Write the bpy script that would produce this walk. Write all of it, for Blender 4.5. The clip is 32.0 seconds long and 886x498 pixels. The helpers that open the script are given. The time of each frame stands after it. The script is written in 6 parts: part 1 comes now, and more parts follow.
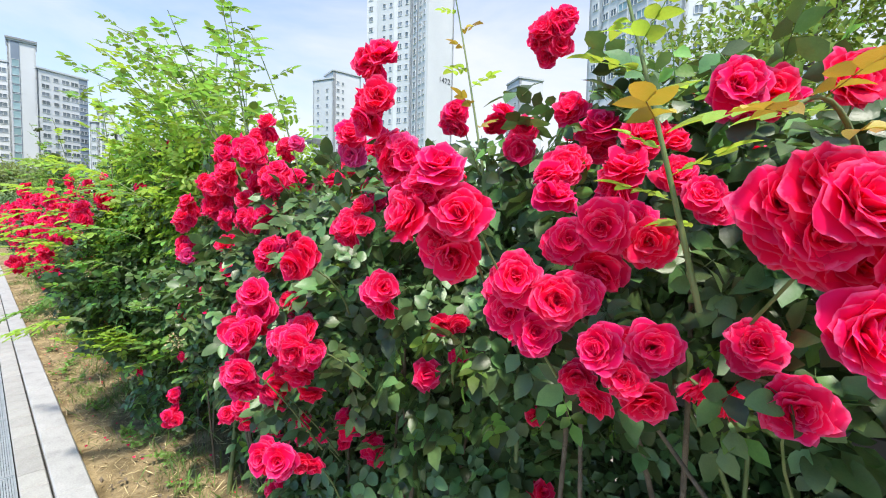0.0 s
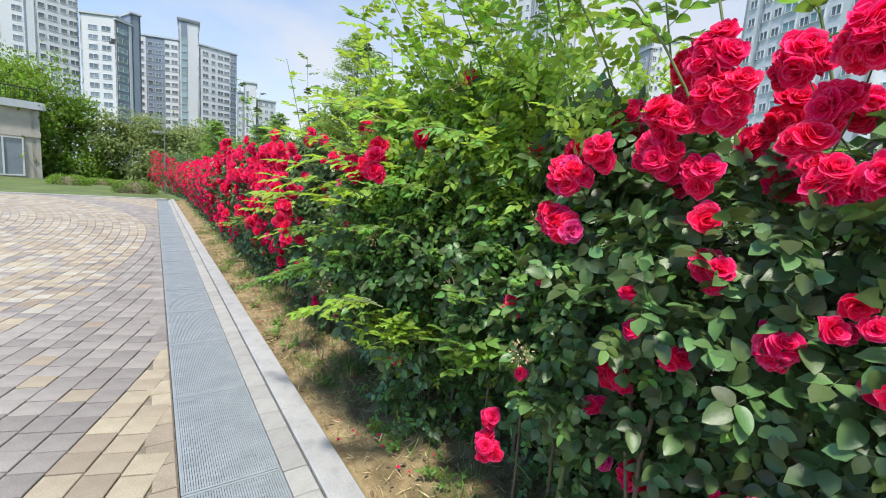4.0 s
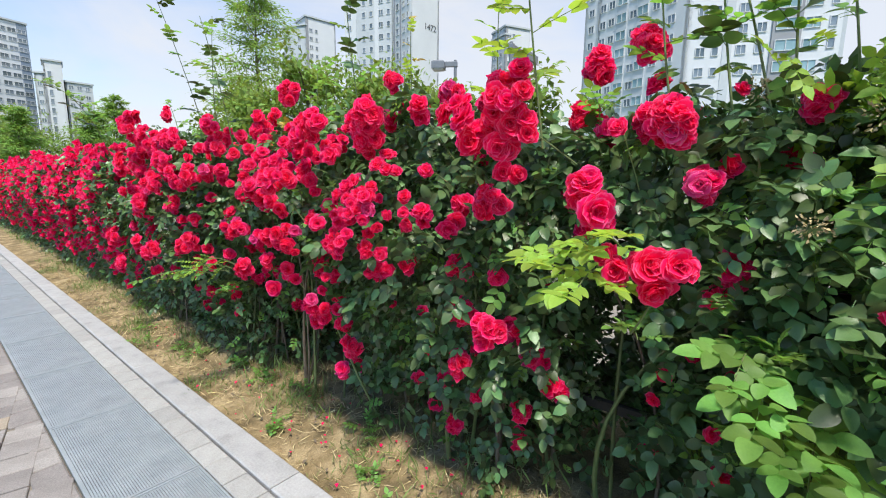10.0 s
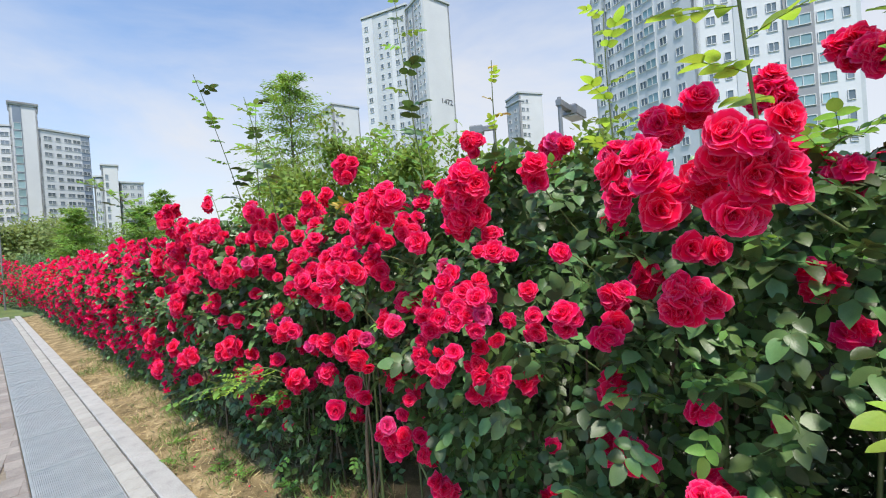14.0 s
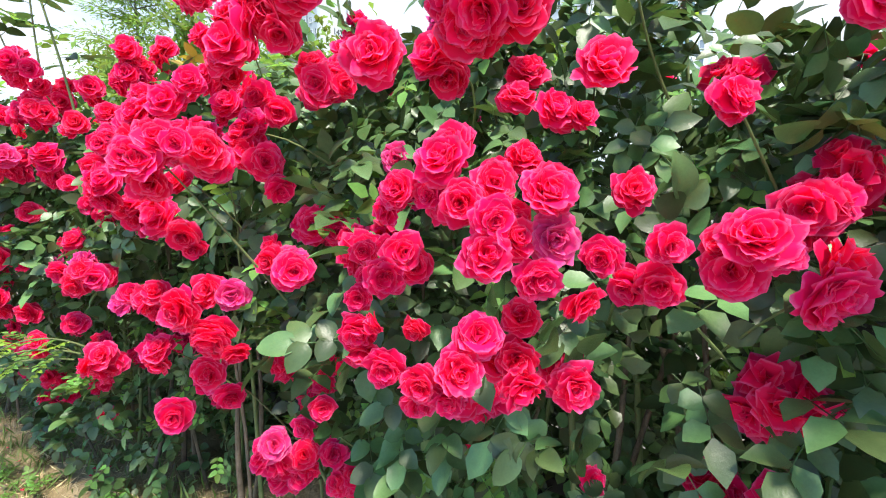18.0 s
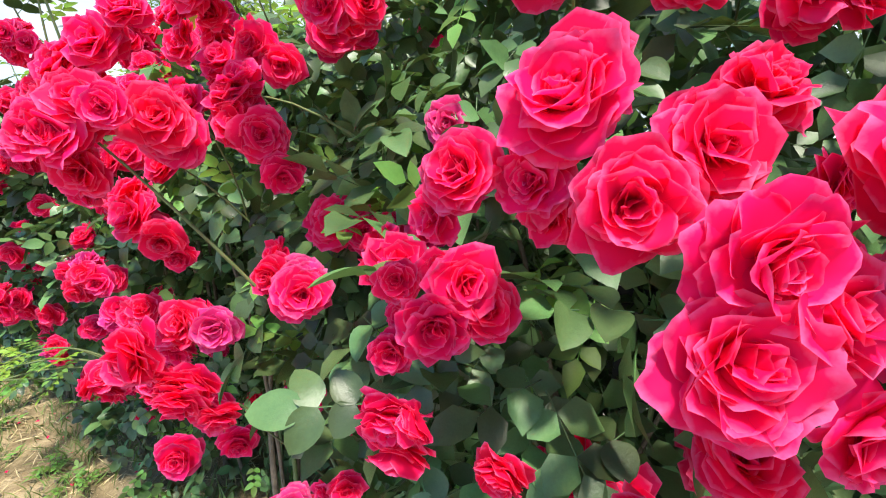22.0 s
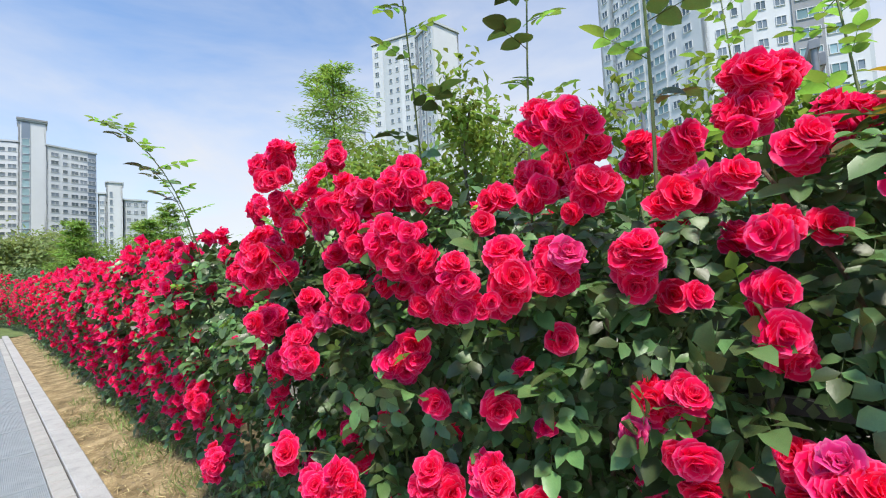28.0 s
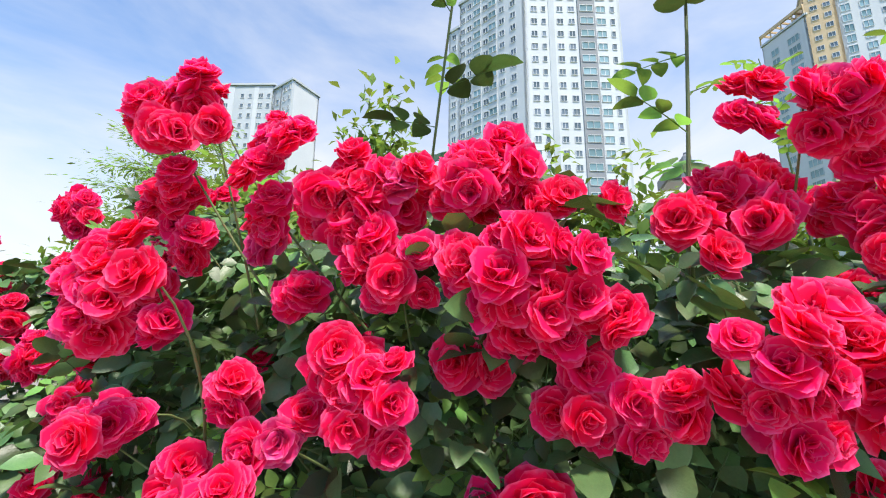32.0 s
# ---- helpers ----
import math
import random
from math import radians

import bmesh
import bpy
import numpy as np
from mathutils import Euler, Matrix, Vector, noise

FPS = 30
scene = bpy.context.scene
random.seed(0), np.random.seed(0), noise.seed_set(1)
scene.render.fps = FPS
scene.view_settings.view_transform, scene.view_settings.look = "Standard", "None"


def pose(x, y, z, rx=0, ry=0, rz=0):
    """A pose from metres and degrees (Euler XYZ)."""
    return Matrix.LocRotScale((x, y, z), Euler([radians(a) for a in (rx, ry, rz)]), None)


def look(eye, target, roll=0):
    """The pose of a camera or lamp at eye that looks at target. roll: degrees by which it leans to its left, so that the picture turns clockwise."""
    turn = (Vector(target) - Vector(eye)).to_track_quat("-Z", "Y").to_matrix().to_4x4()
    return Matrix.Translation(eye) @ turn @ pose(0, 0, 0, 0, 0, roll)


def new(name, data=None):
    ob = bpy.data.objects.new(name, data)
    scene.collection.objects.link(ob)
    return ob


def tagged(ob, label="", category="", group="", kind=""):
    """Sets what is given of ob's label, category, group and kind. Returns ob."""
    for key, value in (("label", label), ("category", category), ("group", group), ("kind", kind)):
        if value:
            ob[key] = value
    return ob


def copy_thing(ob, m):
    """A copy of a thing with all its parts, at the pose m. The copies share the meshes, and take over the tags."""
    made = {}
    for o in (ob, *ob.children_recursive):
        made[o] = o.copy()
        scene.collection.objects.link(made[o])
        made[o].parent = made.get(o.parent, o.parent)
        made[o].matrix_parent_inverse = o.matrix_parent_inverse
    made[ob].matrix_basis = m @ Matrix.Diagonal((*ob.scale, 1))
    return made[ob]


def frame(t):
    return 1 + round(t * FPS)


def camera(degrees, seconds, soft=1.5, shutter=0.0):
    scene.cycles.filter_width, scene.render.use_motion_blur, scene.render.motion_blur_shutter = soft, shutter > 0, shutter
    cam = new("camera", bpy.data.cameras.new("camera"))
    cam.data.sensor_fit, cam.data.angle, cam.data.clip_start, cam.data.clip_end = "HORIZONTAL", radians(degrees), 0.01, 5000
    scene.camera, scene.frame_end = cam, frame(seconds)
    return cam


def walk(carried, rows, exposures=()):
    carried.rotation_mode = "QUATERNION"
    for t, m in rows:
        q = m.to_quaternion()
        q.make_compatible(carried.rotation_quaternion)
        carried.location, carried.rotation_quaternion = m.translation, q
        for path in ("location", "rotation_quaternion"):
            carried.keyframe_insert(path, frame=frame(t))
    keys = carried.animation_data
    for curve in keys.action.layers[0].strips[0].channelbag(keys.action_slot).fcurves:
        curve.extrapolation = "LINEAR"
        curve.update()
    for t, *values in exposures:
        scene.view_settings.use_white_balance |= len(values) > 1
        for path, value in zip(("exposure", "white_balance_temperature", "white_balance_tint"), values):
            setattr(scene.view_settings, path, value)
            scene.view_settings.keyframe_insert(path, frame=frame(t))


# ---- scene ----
cam = camera(92.75, 32.0, 1.1)
PATH = [
    (0.0, -0.393, 0.000, 1.524, 86.58, -1.28, -47.66),
    (0.5, -0.435, 0.127, 1.517, 87.20, -2.86, -47.59),
    (1.0, -0.479, 0.291, 1.455, 86.71, -3.84, -47.36),
    (1.5, -0.487, 0.525, 1.444, 85.59, -4.07, -44.93),
    (2.0, -0.516, 0.708, 1.444, 85.09, -4.21, -40.47),
    (2.5, -0.601, 0.894, 1.438, 84.03, -3.56, -37.14),
    (3.0, -0.685, 1.045, 1.432, 83.13, -3.68, -36.79),
    (3.5, -0.736, 1.224, 1.436, 82.26, -3.96, -33.77),
    (5.5, -0.965, 1.994, 1.445, 82.10, -4.82, -35.89),
    (6.0, -1.016, 2.231, 1.415, 82.21, -4.39, -36.99),
    (6.5, -1.069, 2.459, 1.431, 82.06, -2.65, -38.05),
    (7.0, -1.054, 2.751, 1.417, 81.92, -2.47, -39.14),
    (7.5, -1.056, 3.022, 1.404, 81.79, -2.44, -40.60),
    (8.0, -1.099, 3.336, 1.410, 81.67, -2.11, -45.43),
    (8.5, -1.117, 3.593, 1.398, 81.26, -2.14, -46.75),
    (9.0, -1.089, 3.842, 1.415, 81.08, -2.22, -48.31),
    (9.5, -1.079, 4.086, 1.435, 81.08, -1.23, -49.40),
    (10.0, -1.047, 4.253, 1.440, 81.07, -0.62, -51.09),
    (10.5, -0.914, 4.398, 1.451, 81.60, -1.22, -56.74),
    (11.0, -0.784, 4.484, 1.468, 82.44, -1.67, -62.43),
    (11.5, -0.764, 4.610, 1.530, 83.73, 1.17, -63.10),
    (12.0, -0.793, 4.774, 1.578, 85.75, 2.90, -61.83),
    (12.5, -0.818, 4.832, 1.582, 88.32, 3.58, -57.92),
    (13.0, -0.823, 4.824, 1.578, 88.73, 4.31, -54.03),
    (13.5, -0.856, 4.786, 1.547, 89.27, 4.40, -49.05),
    (14.0, -0.862, 4.787, 1.524, 89.62, 4.11, -47.46),
    (14.5, -0.870, 4.791, 1.498, 88.67, 4.04, -46.81),
    (15.0, -0.848, 4.826, 1.480, 85.82, 4.25, -47.54),
    (15.5, -0.838, 4.914, 1.453, 84.47, 3.37, -50.97),
    (17.5, -0.509, 5.311, 1.384, 82.07, -0.05, -61.52),
    (18.0, -0.417, 5.368, 1.387, 82.18, 0.41, -62.36),
    (18.5, -0.331, 5.400, 1.385, 82.29, 2.43, -62.45),
    (19.0, -0.259, 5.459, 1.380, 82.14, 3.39, -62.81),
    (19.5, -0.199, 5.489, 1.372, 81.14, 3.50, -62.14),
    (20.0, -0.173, 5.511, 1.361, 80.50, 3.54, -57.86),
    (20.5, -0.150, 5.512, 1.358, 79.12, 2.93, -57.52),
    (21.0, -0.152, 5.488, 1.372, 78.72, 3.28, -57.40),
    (21.5, -0.154, 5.479, 1.375, 78.71, 3.20, -57.41),
    (22.0, -0.195, 5.528, 1.390, 79.46, 1.97, -56.38),
    (22.5, -0.264, 5.613, 1.402, 80.67, 0.03, -55.68),
    (23.0, -0.339, 5.688, 1.421, 81.72, -1.38, -54.37),
    (23.5, -0.385, 5.819, 1.426, 84.02, -2.90, -50.69),
    (24.0, -0.408, 5.937, 1.430, 85.26, -3.22, -49.05),
    (24.5, -0.477, 6.038, 1.426, 85.89, -2.25, -48.99),
    (26.5, -0.571, 6.431, 1.471, 91.13, 0.06, -46.15),
    (27.0, -0.646, 6.558, 1.485, 91.88, 2.77, -46.04),
    (27.5, -0.670, 6.701, 1.471, 91.94, 2.66, -46.35),
    (28.0, -0.639, 6.846, 1.485, 92.97, 2.91, -47.50),
    (28.5, -0.632, 7.013, 1.482, 93.55, 1.78, -50.14),
    (29.0, -0.670, 7.191, 1.488, 95.31, 1.15, -51.77),
    (29.5, -0.659, 7.276, 1.471, 97.02, -1.44, -53.32),
    (30.0, -0.599, 7.347, 1.474, 97.97, -1.08, -55.77),
    (30.5, -0.535, 7.388, 1.476, 100.25, -0.90, -59.11),
    (31.0, -0.518, 7.460, 1.464, 101.29, -1.83, -62.24),
    (31.5, -0.487, 7.521, 1.473, 101.50, -0.98, -66.67),
    (32.0, -0.437, 7.561, 1.490, 101.68, -0.64, -69.76),
]
EXPOSURES = [(0.0, 0.58), (2.0, 0.36), (6.0, 0.30), (9.5, 0.30), (11.0, 0.42), (13.0, 0.27), (15.5, 0.36), (17.5, 0.85), (20.0, 1.0), (22.0, 0.80), (24.5, 0.42), (27.0, 0.32), (30.0, 0.42), (32.0, 0.55)]
walk(cam, [(t, pose(*m)) for t, *m in PATH], EXPOSURES)

# ---- world, sun ----
SUN_EL, SUN_AZ = 64.0, 222.0      # degrees; azimuth from +Y towards +X
world = bpy.data.worlds.new("sky")
scene.world = world
world.use_nodes = True


def node(tree, kind, **values):
    n = tree.nodes.new(kind)
    for key, value in values.items():
        if key in n.inputs:
            n.inputs[key].default_value = value
    return n


def link(tree, a, ai, b, bi):
    tree.links.new(a.outputs[ai], b.inputs[bi])


def ramp(tree, stops):
    n = tree.nodes.new("ShaderNodeValToRGB")
    el = n.color_ramp.elements
    while len(el) < len(stops):
        el.new(0.5)
    for e, (p, c) in zip(el, stops):
        e.position = p
        e.color = (*c, 1) if len(c) == 3 else c
    return n


wt = world.node_tree
sky = wt.nodes.new("ShaderNodeTexSky")
sky.sky_type, sky.sun_disc = "NISHITA", False
sky.sun_elevation, sky.sun_rotation = radians(SUN_EL), radians(SUN_AZ)
sky.air_density, sky.dust_density, sky.ozone_density = 1.0, 0.4, 2.0
bg = wt.nodes["Background"]
bg.inputs["Strength"].default_value = 0.132
coord = wt.nodes.new("ShaderNodeTexCoord")
stretch = wt.nodes.new("ShaderNodeMapping")
stretch.inputs["Scale"].default_value = (1.0, 1.0, 2.6)
stretch.inputs["Rotation"].default_value = (0.25, 0.1, 0.6)
link(wt, coord, "Generated", stretch, "Vector")
clouds = node(wt, "ShaderNodeTexNoise", Scale=1.7, Detail=7.0, Roughness=0.56, Distortion=0.5)
link(wt, stretch, 0, clouds, "Vector")
cover = ramp(wt, [(0.30, (0, 0, 0)), (0.86, (1, 1, 1))])
link(wt, clouds, "Fac", cover, "Fac")
split = wt.nodes.new("ShaderNodeSeparateXYZ")
link(wt, coord, "Generated", split, 0)
haze = wt.nodes.new("ShaderNodeMapRange")
for key, value in (("From Min", 0.02), ("From Max", 0.5), ("To Min", 0.70), ("To Max", 0.18)):
    haze.inputs[key].default_value = value
link(wt, split, "Z", haze, "Value")
drift = wt.nodes.new("ShaderNodeMath")       # thicker cloud towards the east
drift.operation = "MULTIPLY_ADD"
drift.inputs[1].default_value = 0.50
link(wt, split, "X", drift, 0)
link(wt, cover, "Color", drift, 2)
thin = wt.nodes.new("ShaderNodeMath")
thin.operation = "SUBTRACT"
thin.inputs[1].default_value = 0.30
link(wt, drift, 0, thin, 0)
both = wt.nodes.new("ShaderNodeMath")
both.operation, both.use_clamp = "ADD", True
link(wt, thin, 0, both, 0)
link(wt, haze, 0, both, 1)
veil = wt.nodes.new("ShaderNodeMath")
veil.operation = "MULTIPLY"
veil.inputs[1].default_value = 0.88
link(wt, both, 0, veil, 0)
mix = wt.nodes.new("ShaderNodeMix")
mix.data_type = "RGBA"
CLOUD = 5.3
mix.inputs[7].default_value = (CLOUD * 0.97, CLOUD * 0.99, CLOUD * 1.04, 1)
link(wt, veil, 0, mix, 0)
deepen = node(wt, "ShaderNodeHueSaturation", Saturation=1.22, Value=1.5)
link(wt, sky, "Color", deepen, "Color")
link(wt, deepen, 0, mix, 6)
link(wt, mix, 2, bg, "Color")

sun_data = bpy.data.lights.new("sun", "SUN")
sun_data.energy, sun_data.angle, sun_data.color = 5.0, radians(6), (1.0, 0.945, 0.84)
a, e = radians(SUN_AZ), radians(SUN_EL)
sun_way = Vector((math.sin(a) * math.cos(e), math.cos(a) * math.cos(e), math.sin(e)))
sun = new("sun", sun_data)
sun.matrix_world = look(sun_way * 50, (0, 0, 0))

# ---- materials ----


def material(name, stops, scale=8.0, rough=0.7, bump=0.0, bump_scale=60.0, metal=0.0, spec=0.5, jitter=0.0, through_light=0.0,
             fine=0.0, detail=6.0, coords="Object", lit=1.0):
    """Noise-mixed colours, finer grain, bump, and a shift of brightness for each object."""
    m = bpy.data.materials.new(name)
    m.use_nodes = True
    t = m.node_tree
    p = t.nodes["Principled BSDF"]
    p.inputs["Roughness"].default_value = rough
    p.inputs["Metallic"].default_value = metal
    p.inputs["Specular IOR Level"].default_value = spec
    tc = t.nodes.new("ShaderNodeTexCoord")
    n1 = node(t, "ShaderNodeTexNoise", Scale=scale, Detail=detail, Roughness=0.6)
    link(t, tc, coords, n1, "Vector")
    r = ramp(t, stops)
    link(t, n1, "Fac", r, "Fac")
    colour = (r, "Color")
    if fine:
        n2 = node(t, "ShaderNodeTexNoise", Scale=scale * 22, Detail=3.0, Roughness=0.7)
        link(t, tc, coords, n2, "Vector")
        grain = ramp(t, [(0.25, (1 - fine,) * 3), (0.75, (1 + fine * 0.5,) * 3)])
        link(t, n2, "Fac", grain, "Fac")
        mu = t.nodes.new("ShaderNodeMix")
        mu.data_type, mu.blend_type = "RGBA", "MULTIPLY"
        mu.inputs[0].default_value = 1.0
        link(t, r, "Color", mu, 6)
        link(t, grain, "Color", mu, 7)
        colour = (mu, 2)
    if jitter:
        ob = t.nodes.new("ShaderNodeObjectInfo")
        geo = t.nodes.new("ShaderNodeNewGeometry")
        add = t.nodes.new("ShaderNodeMath")
        add.operation = "ADD"
        link(t, ob, "Random", add, 0)
        link(t, geo, "Random Per Island", add, 1)
        fr = t.nodes.new("ShaderNodeMath")
        fr.operation = "FRACT"
        link(t, add, 0, fr, 0)
        mr = t.nodes.new("ShaderNodeMapRange")
        mr.inputs["To Min"].default_value, mr.inputs["To Max"].default_value = 1 - jitter, 1 + jitter
        link(t, fr, 0, mr, "Value")
        hsv = t.nodes.new("ShaderNodeHueSaturation")
        link(t, mr, 0, hsv, "Value")
        hue = t.nodes.new("ShaderNodeMapRange")
        hue.inputs["To Min"].default_value, hue.inputs["To Max"].default_value = 0.5 - jitter * 0.045, 0.5 + jitter * 0.045
        link(t, fr, 0, hue, "Value")
        link(t, hue, 0, hsv, "Hue")
        link(t, *colour, hsv, "Color")
        colour = (hsv, "Color")
    link(t, *colour, p, "Base Color")
    if bump:
        n3 = node(t, "ShaderNodeTexNoise", Scale=bump_scale, Detail=5.0, Roughness=0.65)
        link(t, tc, coords, n3, "Vector")
        b = node(t, "ShaderNodeBump", Strength=bump, Distance=0.01)
        link(t, n3, "Fac", b, "Height")
        link(t, b, "Normal", p, "Normal")
    if through_light:
        tr = t.nodes.new("ShaderNodeBsdfTranslucent")
        gain = t.nodes.new("ShaderNodeMix")
        gain.data_type, gain.blend_type = "RGBA", "MULTIPLY"
        gain.inputs[0].default_value = 1.0
        gain.inputs[7].default_value = (1.15 * lit, lit, 0.6 * lit, 1)
        link(t, *colour, gain, 6)
        link(t, gain, 2, tr, "Color")
        ms = t.nodes.new("ShaderNodeMixShader")
        ms.inputs[0].default_value = through_light
        link(t, p, 0, ms, 1)
        link(t, tr, 0, ms, 2)
        link(t, ms, 0, t.nodes["Material Output"], "Surface")
    return m


def petal_material(name, deep, bright, rim):
    """Velvety petals: deep at the claw, paler at the rim, each flower a little different."""
    m = bpy.data.materials.new(name)
    m.use_nodes = True
    t = m.node_tree
    p = t.nodes["Principled BSDF"]
    p.inputs["Roughness"].default_value, p.inputs["Specular IOR Level"].default_value = 0.5, 0.12
    p.inputs["Sheen Weight"].default_value, p.inputs["Sheen Roughness"].default_value = 0.0, 0.4
    p.inputs["Sheen Tint"].default_value = (1.0, 0.55, 0.7, 1)
    at = t.nodes.new("ShaderNodeAttribute")
    at.attribute_name = "rim"
    tc = t.nodes.new("ShaderNodeTexCoord")
    n = node(t, "ShaderNodeTexNoise", Scale=90.0, Detail=4.0)
    link(t, tc, "Object", n, "Vector")
    ad = t.nodes.new("ShaderNodeMath")
    ad.operation = "MULTIPLY_ADD"
    ad.inputs[1].default_value = 0.24
    link(t, n, "Fac", ad, 0)
    link(t, at, "Fac", ad, 2)
    r = ramp(t, [(0.22, deep), (0.46, bright), (0.83, bright), (0.98, rim)])
    link(t, ad, 0, r, "Fac")
    ob = t.nodes.new("ShaderNodeObjectInfo")
    geo = t.nodes.new("ShaderNodeNewGeometry")
    hue = t.nodes.new("ShaderNodeMapRange")
    hue.inputs["To Min"].default_value, hue.inputs["To Max"].default_value = 0.493, 0.505
    link(t, ob, "Random", hue, "Value")
    val = t.nodes.new("ShaderNodeMapRange")
    val.inputs["To Min"].default_value, val.inputs["To Max"].default_value = 0.86, 1.14
    link(t, geo, "Random Per Island", val, "Value")
    hsv = t.nodes.new("ShaderNodeHueSaturation")
    link(t, hue, 0, hsv, "Hue")
    link(t, val, 0, hsv, "Value")
    link(t, r, "Color", hsv, "Color")
    link(t, hsv, 0, p, "Base Color")
    tr = t.nodes.new("ShaderNodeBsdfTranslucent")
    link(t, hsv, 0, tr, "Color")
    ms = t.nodes.new("ShaderNodeMixShader")
    ms.inputs[0].default_value = 0.5
    link(t, p, 0, ms, 1)
    link(t, tr, 0, ms, 2)
    link(t, ms, 0, t.nodes["Material Output"], "Surface")
    return m


M_PETAL = petal_material("rose_petal", (0.90, 0.009, 0.095), (0.94, 0.011, 0.122), (0.96, 0.19, 0.42))
M_FADED = petal_material("faded_petal", (0.82, 0.04, 0.24), (0.86, 0.05, 0.28), (0.92, 0.28, 0.50))
M_LEAF = material("rose_leaf", [(0.3, (0.056, 0.108, 0.035)), (0.7, (0.118, 0.198, 0.066))], 14, 0.38, 0.12, 240, jitter=0.60, through_light=0.16, fine=0.12, spec=0.5, lit=1.3)
M_LIGHT = material("light_leaf", [(0.3, (0.14, 0.29, 0.065)), (0.7, (0.24, 0.42, 0.10))], 12, 0.42, 0.2, 220, jitter=0.50, through_light=0.5, fine=0.1, spec=0.35, lit=1.25)
M_YOUNG = material("young_leaf", [(0.3, (0.25, 0.43, 0.06)), (0.7, (0.38, 0.56, 0.10))], 12, 0.42, 0.2, 220, jitter=0.25, through_light=0.5, fine=0.1, spec=0.35, lit=1.25)
M_BRONZE = material("bronze_leaf", [(0.3, (0.34, 0.31, 0.045)), (0.7, (0.50, 0.30, 0.06))], 9, 0.42, 0.2, 220, jitter=0.3, through_light=0.3)
M_CANE = material("green_cane", [(0.3, (0.10, 0.15, 0.045)), (0.7, (0.16, 0.19, 0.07))], 30, 0.55, 0.2, 150, jitter=0.2)
M_WOOD = material("woody_stem", [(0.3, (0.10, 0.075, 0.05)), (0.7, (0.21, 0.16, 0.11))], 25, 0.8, 0.6, 120, fine=0.3)
M_DRY = material("dried_bloom", [(0.3, (0.32, 0.24, 0.12)), (0.7, (0.50, 0.40, 0.22))], 40, 0.8, 0.2, 200, jitter=0.3)
M_BARK = material("bark", [(0.3, (0.09, 0.07, 0.055)), (0.7, (0.2, 0.165, 0.13))], 12, 0.85, 0.8, 60, fine=0.3)
M_TREE = material("tree_leaf", [(0.3, (0.13, 0.21, 0.05)), (0.7, (0.23, 0.33, 0.085))], 3, 0.5, jitter=0.42, spec=0.12, through_light=0.42, lit=1.35)
M_FEATHER = material("feathery_leaf", [(0.3, (0.16, 0.29, 0.07)), (0.7, (0.26, 0.40, 0.11))], 3, 0.5, jitter=0.35, spec=0.12, through_light=0.42, lit=1.35)
M_WILLOW = material("grey_green_leaf", [(0.3, (0.16, 0.22, 0.09)), (0.7, (0.26, 0.33, 0.14))], 2, 0.55, jitter=0.3, spec=0.12, through_light=0.42, lit=1.35)
M_BRIGHT = material("bright_tree_leaf", [(0.3, (0.13, 0.235, 0.035)), (0.7, (0.22, 0.36, 0.055))], 2, 0.5, jitter=0.35, spec=0.12, through_light=0.42, lit=1.35)
M_SOIL = material("dry_soil", [(0.30, (0.11, 0.085, 0.045)), (0.48, (0.24, 0.18, 0.095)), (0.72, (0.46, 0.36, 0.205))], 5.5, 0.95, 1.0, 40, fine=0.45, spec=0.2)
M_STRAW = material("straw", [(0.3, (0.36, 0.27, 0.13)), (0.7, (0.58, 0.47, 0.26))], 9, 0.8, jitter=0.3)
M_GRASS = material("grass_blade", [(0.3, (0.08, 0.15, 0.03)), (0.7, (0.18, 0.26, 0.06))], 6, 0.6, jitter=0.35, through_light=0.2)
M_LAWN = material("lawn", [(0.3, (0.06, 0.10, 0.025)), (0.7, (0.14, 0.18, 0.05))], 0.6, 0.9, 0.8, 20, fine=0.35)
M_GRAVEL = material("pale_ground", [(0.3, (0.18, 0.165, 0.14)), (0.7, (0.30, 0.27, 0.235))], 3, 0.9, 0.6, 80, fine=0.3)
M_GRANITE = material("kerb_granite", [(0.28, (0.25, 0.25, 0.245)), (0.46, (0.36, 0.358, 0.352)), (0.7, (0.43, 0.427, 0.42))], 4, 0.75, 0.35, 260, fine=0.22, jitter=0.06)
M_SETT = material("pale_sett", [(0.3, (0.285, 0.28, 0.265)), (0.7, (0.39, 0.385, 0.365))], 7, 0.8, 0.4, 200, fine=0.22, jitter=0.1)
M_GROUT = material("dirty_joint", [(0.3, (0.14, 0.118, 0.09)), (0.7, (0.25, 0.215, 0.17))], 20, 0.95, 0.5, 120)
M_STEEL = material("galvanised_steel", [(0.3, (0.30, 0.335, 0.35)), (0.7, (0.40, 0.44, 0.455))], 6, 0.5, 0.15, 300, metal=0.3, fine=0.2)
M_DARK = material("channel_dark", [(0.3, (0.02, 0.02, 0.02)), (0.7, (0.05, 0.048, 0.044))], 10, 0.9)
M_PAVE_Y = material("yellow_paver", [(0.3, (0.302, 0.252, 0.181)), (0.7, (0.395, 0.336, 0.252))], 6, 0.85, 0.45, 180, fine=0.32, jitter=0.2)
M_PAVE_G = material("grey_paver", [(0.3, (0.224, 0.202, 0.185)), (0.7, (0.310, 0.284, 0.262))], 6, 0.85, 0.45, 180, fine=0.32, jitter=0.2)
M_PAVE_W = material("pale_paver", [(0.3, (0.344, 0.315, 0.265)), (0.7, (0.428, 0.399, 0.344))], 6, 0.85, 0.45, 180, fine=0.32, jitter=0.2)
